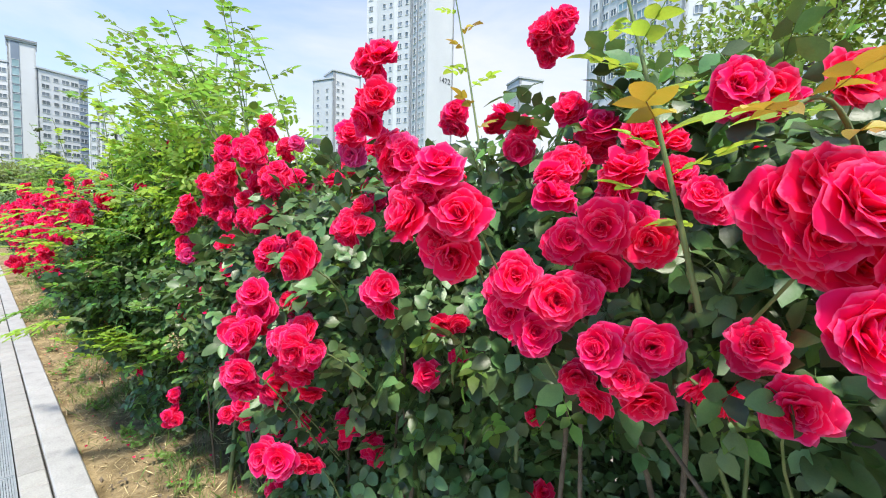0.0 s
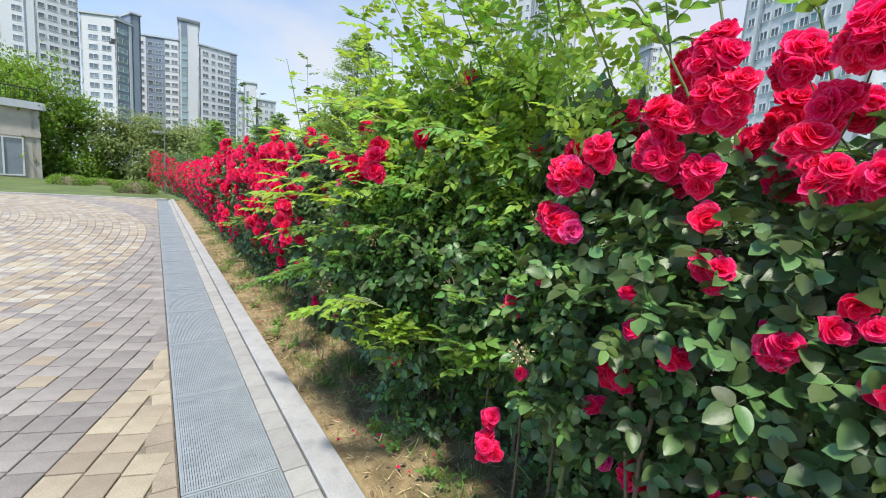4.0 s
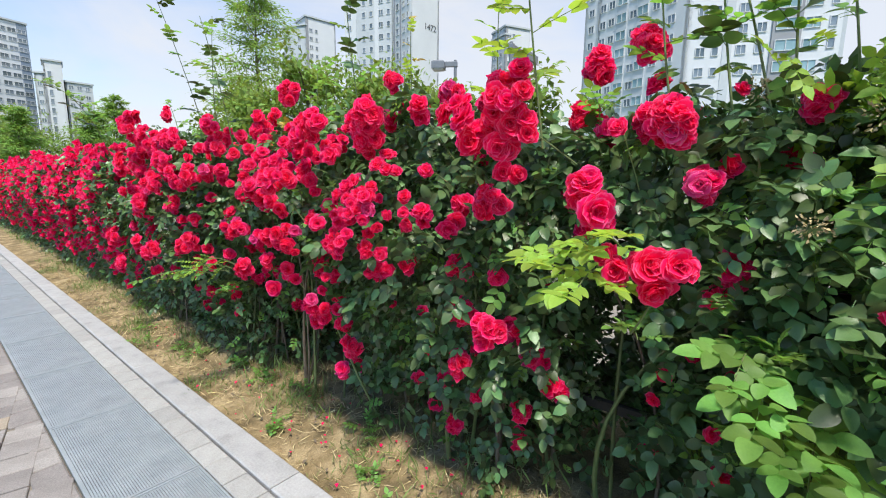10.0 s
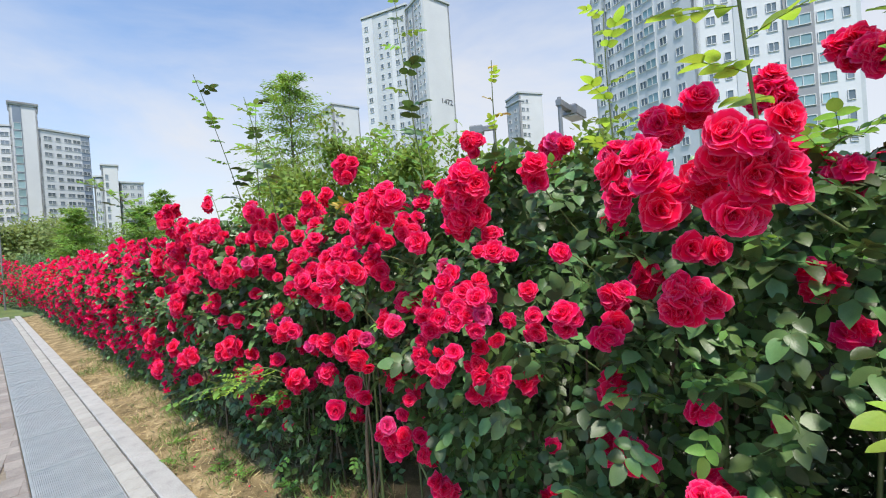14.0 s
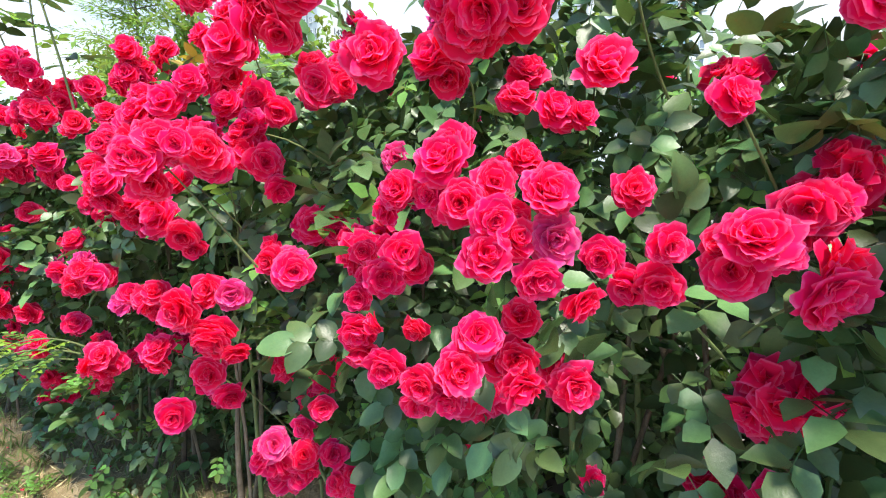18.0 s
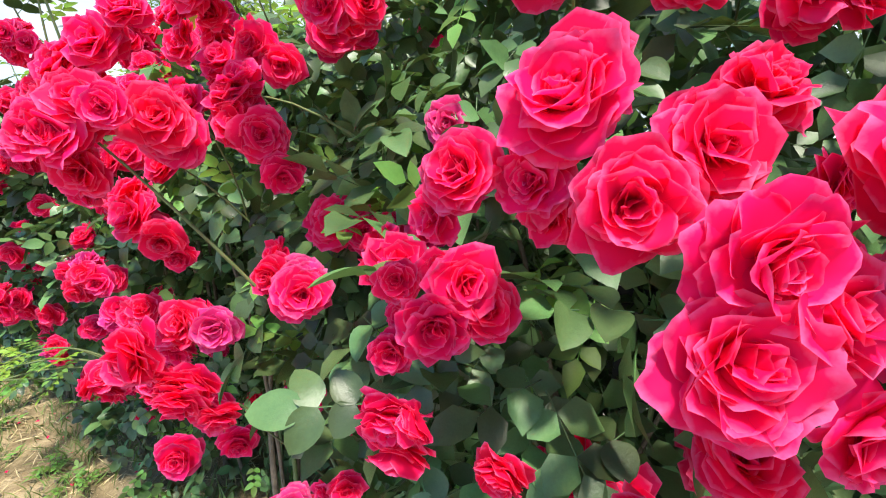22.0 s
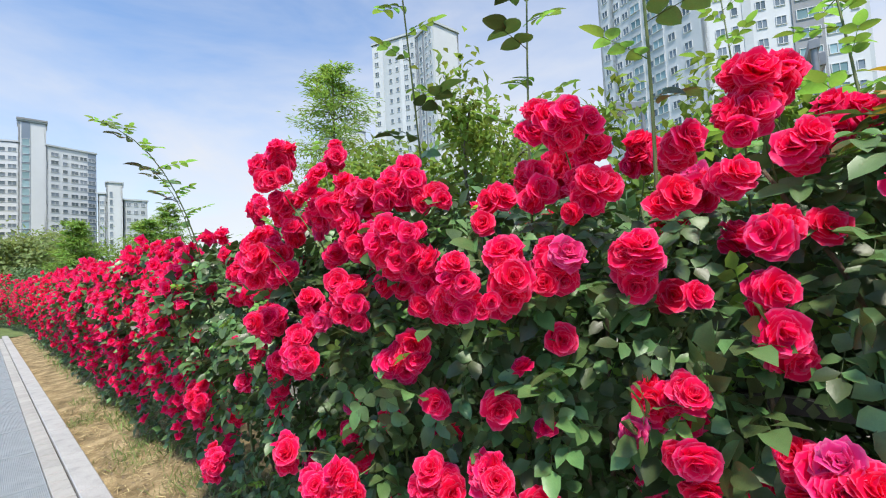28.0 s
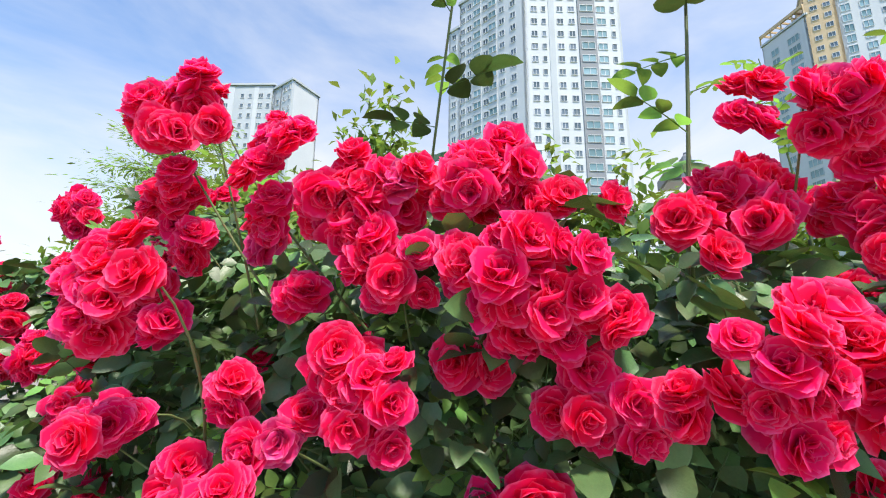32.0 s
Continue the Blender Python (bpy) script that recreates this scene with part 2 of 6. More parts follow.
M_PLAZA = material("plaza_far", [(0.3, (0.286, 0.235, 0.168)), (0.7, (0.403, 0.344, 0.260))], 2.2, 0.88, 0.3, 60, fine=0.25)
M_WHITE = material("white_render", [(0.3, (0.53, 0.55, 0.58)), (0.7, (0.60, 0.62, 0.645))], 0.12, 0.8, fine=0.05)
# pale bands and parapets; also painted shade on the twin tower's windowed faces
M_PALE = material("pale_and_shaded_render", [(0.3, (0.42, 0.45, 0.48)), (0.7, (0.50, 0.53, 0.56))], 0.12, 0.8, fine=0.05)
M_GREYB = material("grey_render", [(0.3, (0.22, 0.23, 0.25)), (0.7, (0.28, 0.29, 0.31))], 0.12, 0.8, fine=0.05)
M_BLUEG = material("blue_grey_render", [(0.3, (0.17, 0.215, 0.28)), (0.7, (0.22, 0.27, 0.34))], 0.12, 0.8, fine=0.05)
M_TAN = material("tan_render", [(0.3, (0.55, 0.40, 0.24)), (0.7, (0.64, 0.48, 0.30))], 0.12, 0.8, fine=0.05)
M_STONE = material("podium_stone", [(0.3, (0.38, 0.35, 0.31)), (0.7, (0.50, 0.46, 0.41))], 0.8, 0.8, 0.2, 20, fine=0.15)
M_FRAME = material("window_frame", [(0.3, (0.52, 0.53, 0.545)), (0.7, (0.60, 0.61, 0.62))], 3, 0.5)
M_GLASS = material("dark_window_glass", [(0.3, (0.11, 0.14, 0.165)), (0.7, (0.19, 0.225, 0.25))], 0.4, 0.12, jitter=0.4, spec=0.7)
M_TEAL = material("teal_window_glass", [(0.3, (0.16, 0.26, 0.28)), (0.7, (0.28, 0.40, 0.42))], 0.4, 0.14, jitter=0.3, spec=0.7)
M_POLE = material("grey_painted_steel", [(0.3, (0.17, 0.18, 0.19)), (0.7, (0.24, 0.25, 0.26))], 9, 0.45, metal=0.4)
M_RAIL = material("dark_fence_steel", [(0.3, (0.018, 0.018, 0.02)), (0.7, (0.04, 0.04, 0.042))], 12, 0.5, metal=0.4)
M_SIGN = material("dark_lettering", [(0.3, (0.05, 0.05, 0.06)), (0.7, (0.08, 0.08, 0.09))], 9, 0.7)

# ---- mesh helpers ----


def mesh_of(name, verts, faces, mats, smooth=True, slots=None, rim=None):
    """A mesh from arrays; faces is an (n, 3 or 4) array or a list of tuples."""
    me = bpy.data.meshes.new(name)
    verts = np.asarray(verts, dtype=np.float32)
    if isinstance(faces, np.ndarray):
        k = faces.shape[1]
        me.vertices.add(len(verts))
        me.vertices.foreach_set("co", verts.ravel())
        me.loops.add(faces.size)
        me.loops.foreach_set("vertex_index", faces.astype(np.int32).ravel())
        me.polygons.add(len(faces))
        me.polygons.foreach_set("loop_start", np.arange(0, faces.size, k, dtype=np.int32))
        me.update(calc_edges=True)
    else:
        me.from_pydata(verts.tolist(), [], faces)
        me.update()
    for m in mats:
        me.materials.append(m)
    me.polygons.foreach_set("use_smooth", np.full(len(me.polygons), smooth))
    if slots is not None:
        me.polygons.foreach_set("material_index", np.asarray(slots, dtype=np.int32))
    if rim is not None:
        me.attributes.new("rim", "FLOAT", "POINT").data.foreach_set("value", np.asarray(rim, dtype=np.float32))
    return me


def child(name, me, parent, label="", m=None, kind=""):
    ob = new(name, me)
    ob.parent = parent
    if m is not None:
        ob.matrix_basis = m
    return tagged(ob, label, kind=kind) if label or kind else ob


def empty(name, at=(0, 0, 0)):
    ob = new(name)
    ob.location = at
    ob.empty_display_size = 0.2
    return ob


def join_arrays(pieces):
    """[(verts, faces)] with faces of one width -> one pair of arrays."""
    vs, fs, n = [], [], 0
    for v, f in pieces:
        vs.append(v)
        fs.append(np.asarray(f) + n)
        n += len(v)
    return np.concatenate(vs), np.concatenate(fs)


def box_arrays(x0, x1, y0, y1, z0, z1, bevel=0.0):
    """A box with bevelled top edges, as quads."""
    b = bevel
    v = [(x0, y0, z0), (x1, y0, z0), (x1, y1, z0), (x0, y1, z0),
         (x0, y0, z1 - b), (x1, y0, z1 - b), (x1, y1, z1 - b), (x0, y1, z1 - b)]
    f = [(0, 3, 2, 1), (0, 1, 5, 4), (1, 2, 6, 5), (2, 3, 7, 6), (3, 0, 4, 7)]
    if b:
        v += [(x0 + b, y0 + b, z1), (x1 - b, y0 + b, z1), (x1 - b, y1 - b, z1), (x0 + b, y1 - b, z1)]
        f += [(4, 5, 9, 8), (5, 6, 10, 9), (6, 7, 11, 10), (7, 4, 8, 11), (8, 9, 10, 11)]
    else:
        f += [(4, 5, 6, 7)]
    return np.array(v, dtype=float), np.array(f)


def box_mesh(name, x0, x1, y0, y1, z0, z1, mat, bevel=0.0):
    v, f = box_arrays(x0, x1, y0, y1, z0, z1, bevel)
    return mesh_of(name, v, f, [mat], smooth=False)


def tube_arrays(points, radii, sides=6):
    """A tube through points, as quads."""
    pts = np.asarray(points, dtype=float)
    n = len(pts)
    tang = np.gradient(pts, axis=0)
    tang /= np.linalg.norm(tang, axis=1)[:, None] + 1e-9
    ref = np.where(np.abs(tang[:, 2:3]) > 0.9, np.array([[1.0, 0, 0]]), np.array([[0, 0, 1.0]]))
    u = np.cross(tang, ref)
    u /= np.linalg.norm(u, axis=1)[:, None] + 1e-9
    w = np.cross(tang, u)
    ang = np.linspace(0, 2 * np.pi, sides, endpoint=False)
    r = np.broadcast_to(np.asarray(radii, dtype=float), (n,))
    v = pts[:, None, :] + r[:, None, None] * (np.cos(ang)[None, :, None] * u[:, None, :] + np.sin(ang)[None, :, None] * w[:, None, :])
    i, j = np.meshgrid(np.arange(n - 1), np.arange(sides), indexing="ij")
    k = (j + 1) % sides
    f = np.stack([i * sides + j, i * sides + k, (i + 1) * sides + k, (i + 1) * sides + j], -1).reshape(-1, 4)
    return v.reshape(-1, 3), f


def bezier(p0, p1, p2, n=8):
    s = np.linspace(0, 1, n)[:, None]
    p0, p1, p2 = (np.asarray(p, dtype=float) for p in (p0, p1, p2))
    return (1 - s) ** 2 * p0 + 2 * s * (1 - s) * p1 + s * s * p2


def unit(v):
    return v / (np.linalg.norm(v, axis=-1, keepdims=True) + 1e-9)


def frames_of(axis, normal):
    """Rotation matrices whose y runs along axis and whose z is as near to normal as can be."""
    y = unit(axis)
    x = unit(np.cross(y, normal))
    z = np.cross(x, y)
    return np.stack([x, y, z], -1)


def scatter(template, rot, pos, scale):
    """Copies of a template (verts, faces) at many places, as one pair of arrays."""
    v, f = template
    out = np.einsum("nij,vj->nvi", rot * scale[:, None, None], v) + pos[:, None, :]
    faces = (f[None] + (np.arange(len(pos)) * len(v))[:, None, None]).reshape(-1, f.shape[1])
    return out.reshape(-1, 3), faces


# ---- leaves and flowers ----


def leaflet(length, width, fold=0.16, droop=0.18, tip=0.75, rows=3):
    """One leaflet from the origin along +y, folded at the midrib, as triangles."""
    s = np.linspace(0, 1, rows + 2)
    shape = np.maximum(np.sin(np.pi * s ** tip), 0) ** 0.60 * (1 - 0.06 * s)
    mid = np.stack([0 * s, s * length, -droop * length * s * s], -1)
    half = shape * width / 2
    left = mid + np.stack([-half, 0 * s, fold * half * 2], -1)
    right = mid + np.stack([half, 0 * s, fold * half * 2], -1)
    v = [mid[0]]
    f = []
    for i in range(1, rows + 1):
        v += [left[i], mid[i], right[i]]
    v.append(mid[-1])
    f += [(0, 2, 1), (0, 3, 2)]
    for i in range(rows - 1):
        a0, b0 = 1 + 3 * i, 4 + 3 * i
        f += [(a0, a0 + 1, b0 + 1), (a0, b0 + 1, b0), (a0 + 1, a0 + 2, b0 + 2), (a0 + 1, b0 + 2, b0 + 1)]
    e0, end = 1 + 3 * (rows - 1), len(v) - 1
    f += [(e0, e0 + 1, end), (e0 + 1, e0 + 2, end)]
    return np.array(v), np.array(f)


def compound_leaf(pairs=2, length=0.046, width=0.031, step=0.034, stalk=0.022, rows=2, seed=0, tip=0.8, spread=62, stem=True):
    """A pinnate leaf along +y with a terminal leaflet, as triangles."""
    r = np.random.default_rng(seed)
    pieces = []
    total = stalk + step * (pairs - 1)
    for i in range(pairs):
        for side in (-1, 1):
            v, f = leaflet(length * r.uniform(0.8, 1.05) * (0.82 + 0.18 * i / max(1, pairs - 1)), width * r.uniform(0.88, 1.08), r.uniform(0.05, 0.28), r.uniform(0.0, 0.35), tip, rows)
            ang = radians(-side * (spread + r.uniform(-10, 10)))
            roll = r.uniform(-0.35, 0.35)
            v = v @ np.array([[math.cos(roll), 0, math.sin(roll)], [0, 1, 0], [-math.sin(roll), 0, math.cos(roll)]])
            c, s = math.cos(ang), math.sin(ang)
            v = v @ np.array([[c, s, 0], [-s, c, 0], [0, 0, 1]]) + np.array([0, stalk + i * step, -0.1 * (i * step)])
            pieces.append((v, f))
    v, f = leaflet(length * 1.15, width * 1.1, r.uniform(0.08, 0.2), r.uniform(0.1, 0.3), tip, rows)
    pieces.append((v + np.array([0, total + 0.012, -0.1 * total]), f))
    if not stem:
        return join_arrays(pieces)
    sv, sq = tube_arrays([(0, 0, 0), (0, total / 2, -0.02 * total), (0, total + 0.014, -0.1 * total)], [0.0011, 0.0009, 0.0007], 3)
    pieces.append((sv, np.concatenate([sq[:, [0, 1, 2]], sq[:, [0, 2, 3]]])))
    return join_arrays(pieces)


def rose_arrays(radius=0.04, rings=(), nu=4, nv=4, seed=0, ruffle=0.1):
    """A full double rose facing +z: rings of cupped petals (count, opening angle, length) whose rims roll outwards in waves."""
    r = np.random.default_rng(seed)
    vs, fs, rims, n = [], [], [], 0
    u, v = np.meshgrid(np.sin(np.linspace(-np.pi / 2, np.pi / 2, nu + 1)), np.linspace(0, 1, nv + 1) ** 0.8)
    dome = 0.50 + 0.50 * np.sqrt(1 - np.minimum(1, np.abs(u)) ** 2.4)
    fine = np.linspace(0, 1, 41)
    for count, opening, size in rings:
        turn = r.uniform(0, 6.28)
        for k in range(count):
            az = turn + (k + r.uniform(-0.36, 0.36)) * 2 * np.pi / count
            length = size * r.uniform(0.82, 1.14)
            phi = radians(opening + r.uniform(-22, 22))
            roll = radians(r.uniform(25, 75)) * (0.35 + 0.65 * min(1.0, opening / 70))
            lip = np.clip((fine - 0.60) / 0.40, 0, 1)
            bow = phi * (1.15 - 0.55 * fine) + roll * lip ** 1.6
            out = np.concatenate([[0], np.cumsum(np.sin(bow[1:]) / 40)]) * length
            rise_up = np.concatenate([[0], np.cumsum(np.cos(bow[1:]) / 40)]) * length
            along = v * dome * (1 - 0.075 * v * np.cos(u * r.uniform(4.5, 8.0) + r.uniform(0, 6)))
            rad, up, lean = np.interp(along, fine, out) + 0.05 * size, np.interp(along, fine, rise_up), np.interp(along, fine, bow)
            half = length * (0.14 + 0.52 * np.sin(np.pi * np.minimum(0.5, 0.07 + 0.62 * along)))
            side = u * half
            wave = ruffle * length * v ** 2 * (np.sin(u * r.uniform(2.0, 3.6) + r.uniform(0, 6)) + 0.3 * np.abs(u) * np.sin(u * r.uniform(4, 7) + r.uniform(0, 6)))
            wave = wave + (0.045 if nu > 7 else 0.02) * length * v ** 5 * np.sin(u * r.uniform(7, 10) + r.uniform(0, 6))
            rad, up = rad + wave * np.cos(lean), up - wave * np.sin(lean) + side * r.uniform(-0.28, 0.28) * v
            flat = 0.26 * length
            bend = side / (rad + flat)
            c, s = math.cos(az), math.sin(az)
            px, py = (rad + flat) * np.cos(bend) - flat, (rad + flat) * np.sin(bend)
            vs.append(np.stack([px * c - py * s, px * s + py * c, up], -1).reshape(-1, 3))
            i, j = np.meshgrid(np.arange(nv), np.arange(nu), indexing="ij")
            w = nu + 1
            fs.append(np.stack([i * w + j, i * w + j + 1, (i + 1) * w + j + 1, (i + 1) * w + j], -1).reshape(-1, 4) + n)
            rims.append((0.08 + 0.72 * v).ravel())
            n += w * (nv + 1)
    v = np.concatenate(vs)
    reach = np.percentile(np.hypot(v[:, 0], v[:, 1]), 97)
    return v * (radius / reach) - np.array([0, 0, 0.28 * radius]), np.concatenate(fs), np.concatenate(rims)


FULL = ((6, 102, 1.0), (7, 86, 0.98), (6, 70, 0.93), (6, 54, 0.85), (5, 38, 0.75), (4, 23, 0.64), (3, 9, 0.54))
CUPPED = ((6, 92, 1.0), (6, 77, 0.98), (6, 62, 0.95), (6, 47, 0.88), (5, 32, 0.78), (4, 18, 0.67), (3, 8, 0.58))
LOOSE = ((7, 112, 1.0), (7, 96, 1.0), (6, 80, 0.94), (6, 62, 0.86), (6, 44, 0.76), (5, 26, 0.62), (4, 10, 0.5))


def rose_mesh(rings, seed, ruffle, mat, nu=4, nv=4):
    v, f, rim = rose_arrays(0.040, rings, nu, nv, seed, ruffle)
    return mesh_of("rose", v, f, [mat], rim=rim)


KINDS = ((FULL, 0.15), (CUPPED, 0.13), (CUPPED, 0.17), (FULL, 0.18), (LOOSE, 0.15), (LOOSE, 0.19), (FULL, 0.13), (CUPPED, 0.18))
ROSES = [rose_mesh(k, i, w, M_PETAL, 5, 4) for i, (k, w) in enumerate(KINDS)]
SMALL_ROSES = [rose_mesh(k[:-1:2] + k[-1:], 20 + i, w, M_PETAL, 3, 3) for i, (k, w) in enumerate(KINDS)]
HEROES = [rose_mesh(k, 70 + i, w * 1.1, M_PETAL, 13, 8) for i, (k, w) in enumerate(KINDS)]
FADED = [rose_mesh(LOOSE, 40, 0.20, M_FADED, 8, 6), rose_mesh(FULL, 41, 0.16, M_FADED, 6, 5)]
FAR_ROSE = [rose_arrays(0.042, ((5, 88, 1.0), (4, 56, 0.85), (3, 22, 0.65)), 2, 2, seed=60 + i) for i in range(3)]


def calyx():
    """Green cup and five sepals under a flower."""
    pieces = []
    v, q = tube_arrays([(0, 0, -0.040), (0, 0, -0.031), (0, 0, -0.019), (0, 0, -0.012)], [0.001, 0.004, 0.0052, 0.007], 6)
    pieces.append((v, np.concatenate([q[:, [0, 1, 2]], q[:, [0, 2, 3]]])))
    for k in range(5):
        v, f = leaflet(0.026, 0.007, 0.1, 0.5, 0.6, 2)
        c, s = math.cos(k * 1.257), math.sin(k * 1.257)
        pieces.append((v @ np.array([[c, s, 0], [-s, c, 0], [0, 0, 1]]) + np.array([0, 0, -0.016]), f))
    return mesh_of("calyx", *join_arrays(pieces), [M_CANE])


CALYX = calyx()
NEAR_LEAVES = [mesh_of("leaf", *compound_leaf(2, 0.052, 0.036, 0.036, 0.02, rows=6, seed=i, tip=0.80), [M_LEAF]) for i in range(6)]
NEAR_LIGHT = [mesh_of("leaf", *compound_leaf(3, 0.039, 0.0235, 0.028, 0.016, rows=5, seed=20 + i, tip=0.74), [M_LIGHT]) for i in range(5)]
NEAR_ROUND = [mesh_of("leaf", *compound_leaf(2, 0.052, 0.037, 0.038, 0.02, rows=6, seed=25 + i, tip=0.82), [M_LIGHT]) for i in range(4)]
NEAR_FERN = [mesh_of("leaf", *compound_leaf(5, 0.022, 0.011, 0.017, 0.012, rows=3, seed=90 + i, tip=0.7, spread=66), [M_YOUNG if i else M_LIGHT]) for i in range(3)]
NEAR_YOUNG = [mesh_of("leaf", *compound_leaf(3, 0.044, 0.0255, 0.030, 0.018, rows=5, seed=30 + i, tip=0.70, spread=55), [M_YOUNG]) for i in range(4)]
NEAR_BRONZE = [mesh_of("leaf", *compound_leaf(2, 0.050, 0.030, 0.034, 0.02, rows=4, seed=35 + i, tip=0.7), [M_BRONZE]) for i in range(3)]
T_LEAF = [compound_leaf(2, 0.050, 0.034, 0.036, 0.02, rows=2, seed=50 + i, tip=0.85) for i in range(4)]
T_INNER = [compound_leaf(2, 0.050, 0.034, 0.036, 0.02, rows=1, seed=55 + i, tip=0.85, stem=False) for i in range(3)]
T_LIGHT = [compound_leaf(3, 0.035, 0.021, 0.024, 0.015, rows=2, seed=60 + i, tip=0.72) for i in range(4)]
T_GREEN = [compound_leaf(3, 0.046, 0.027, 0.032, 0.02, rows=2, seed=65 + i, tip=0.74, spread=56) for i in range(4)]
T_FLAT = [leaflet(0.07, 0.05, 0.15, 0.2, 0.8, 1), leaflet(0.062, 0.048, 0.05, 0.1, 0.8, 1)]

# ---- the rose hedge ----


def smooth(a, b, x):
    s = np.clip((x - a) / (b - a), 0, 1)
    return s * s * (3 - 2 * s)


def wob(y, z, k=0.0):
    return 0.05 * np.sin(3.1 * y + k) + 0.04 * np.sin(6.7 * y + 2.3 * z + 1.7 * k) + 0.03 * np.sin(5.1 * z - 2.2 * y + k)


def face_x(y, z):
    """Where the hedge's front stands: over the soil, drawn back near the ground."""
    g = greenness(y)
    late = smooth(4.3, 4.7, y)
    red = 0.25 - 0.045 * (late + 1 - smooth(1.1, 1.5, y)) + (0.32 + 0.02 * late) * (1 - smooth(0.3, 1.42, z))
    red = red + 0.22 * (np.exp(-((y - 6.62) / 0.28) ** 2) + 0.7 * np.exp(-((y - 7.1) / 0.14) ** 2)) * (1 - smooth(0.95, 1.30, z))
    red = red + 0.30 * (1 - smooth(0.5, 0.9, y)) * (1 - smooth(1.05, 1.35, z)) + (0.42 - 0.20 * smooth(7.2, 7.6, y)) * smooth(1.1, 1.95, z) - 0.06 * smooth(6.5, 7.5, y)
    red = red - 0.13 * np.maximum(0, y - 28)
    light = 0.12 + 0.42 * (1 - smooth(0.3, 1.05, z)) + 0.36 * smooth(0.95, 2.15, z)
    hollow = 0.26 * np.exp(-((y - 2.97) / 0.20) ** 2) + 0.14 * np.exp(-((y - 2.52) / 0.16) ** 2) + 0.16 * np.exp(-((y - 3.93) / 0.13) ** 2)
    light = light + hollow * (1 - smooth(1.35, 1.6, z)) - 0.12 * np.exp(-((y - 3.48) / 0.2) ** 2) * (1 - smooth(1.6, 1.9, z))
    return wob(y, z) + red * (1 - g) + light * g


def top_z(y):
    return 1.70 + 0.10 * np.clip(y - 27, 0, 9) - 0.03 * np.exp(-((y - 5.15) / 0.25) ** 2) + 0.07 * np.sin(2.3 * y + 0.6) + 0.05 * np.sin(5.9 * y) + (0.20 + 0.1 * np.sin(7 * y)) * smooth(2.0, 2.8, y) * (1 - smooth(3.5, 4.5, y))


def greenness(y):
    """1 in the stretch that carries light leaves and few flowers."""
    return smooth(2.1, 2.8, y) * (1 - smooth(3.6, 4.5, y))


def spread_leaves(y0, y1, count, r, depth=0.3):
    """Places, leaf axes and normals over the hedge's front and top."""
    y = r.uniform(y0, y1, count)
    part_top = r.uniform(0, 1, count) < 0.22 - 0.13 * greenness(y)
    top = top_z(y)
    z = 0.06 + (top - 0.06) * r.uniform(0, 1, count) ** 0.72
    x = face_x(y, z) + r.exponential(depth, count) * (0.6 - 0.28 * greenness(y)) - 0.02
    xt = r.uniform(0.35, 1.45, count)
    z = np.where(part_top, top + r.normal(0, 0.05, count) - 0.10 * np.abs(xt - 0.8), z)
    x = np.where(part_top, xt, np.minimum(x, 1.35))
    n = np.stack([np.where(part_top, -0.2, -0.55), np.zeros(count) - 0.1, np.where(part_top, 0.95, 0.80)], -1) + r.normal(0, 0.40, (count, 3))
    axis = np.stack([-0.6 + 0 * y, 0 * y, -0.35 + 0 * y], -1) + r.normal(0, 0.75, (count, 3))
    return np.stack([x, y, z], -1), axis, n


def clear_trusses(pos, clusters):
    """Leaves stand behind the trusses, which hang on the outside."""
    for x, y, z, rad in clusters:
        near = (pos[:, 1] > y - rad - 0.14) & (pos[:, 1] < y + rad + 0.02) & (np.abs(pos[:, 2] - z) < rad + 0.02) & (pos[:, 0] < x + 0.03)
        pos[near, 0] = x + 0.03 + (x + 0.03 - pos[near, 0]) * 0.5
    return pos


def leaf_stuff(name, templates, mat, pos, axis, n, r, parent, label, lo=0.7, hi=1.15):
    pieces = []
    which = r.integers(0, len(templates), len(pos))
    for k, tpl in enumerate(templates):
        sel = which == k
        if sel.any():
            pieces.append(scatter(tpl, frames_of(axis[sel], n[sel]), pos[sel], r.uniform(lo, hi, sel.sum())))
    v, f = join_arrays(pieces)
    return child(name, mesh_of(name, v, f, [mat]), parent, label, kind="stuff")


def turned(p, axis, normal, s):
    m = Matrix(frames_of(np.asarray(axis, float)[None], np.asarray(normal, float)[None])[0].tolist()).to_4x4()
    return Matrix.Translation(tuple(float(c) for c in p)) @ m @ Matrix.Scale(float(s), 4)


def face_out(p, normal, spin, s):
    q = Vector(tuple(float(c) for c in normal)).to_track_quat("Z", "Y").to_matrix().to_4x4()
    return Matrix.Translation(tuple(float(c) for c in p)) @ q @ Matrix.Rotation(spin, 4, "Z") @ Matrix.Scale(float(s), 4)


def add_rose(bush, p, normal, size, r, with_calyx=False, meshes=None):
    me = FADED[int(r.integers(2))] if r.uniform() < 0.025 else (meshes or ROSES)[int(r.integers(len(ROSES)))]
    ob = child("rose", me, bush, m=face_out(p, normal, r.uniform(0, 6.28), size))
    if with_calyx:
        child("calyx", CALYX, ob)
    return ob


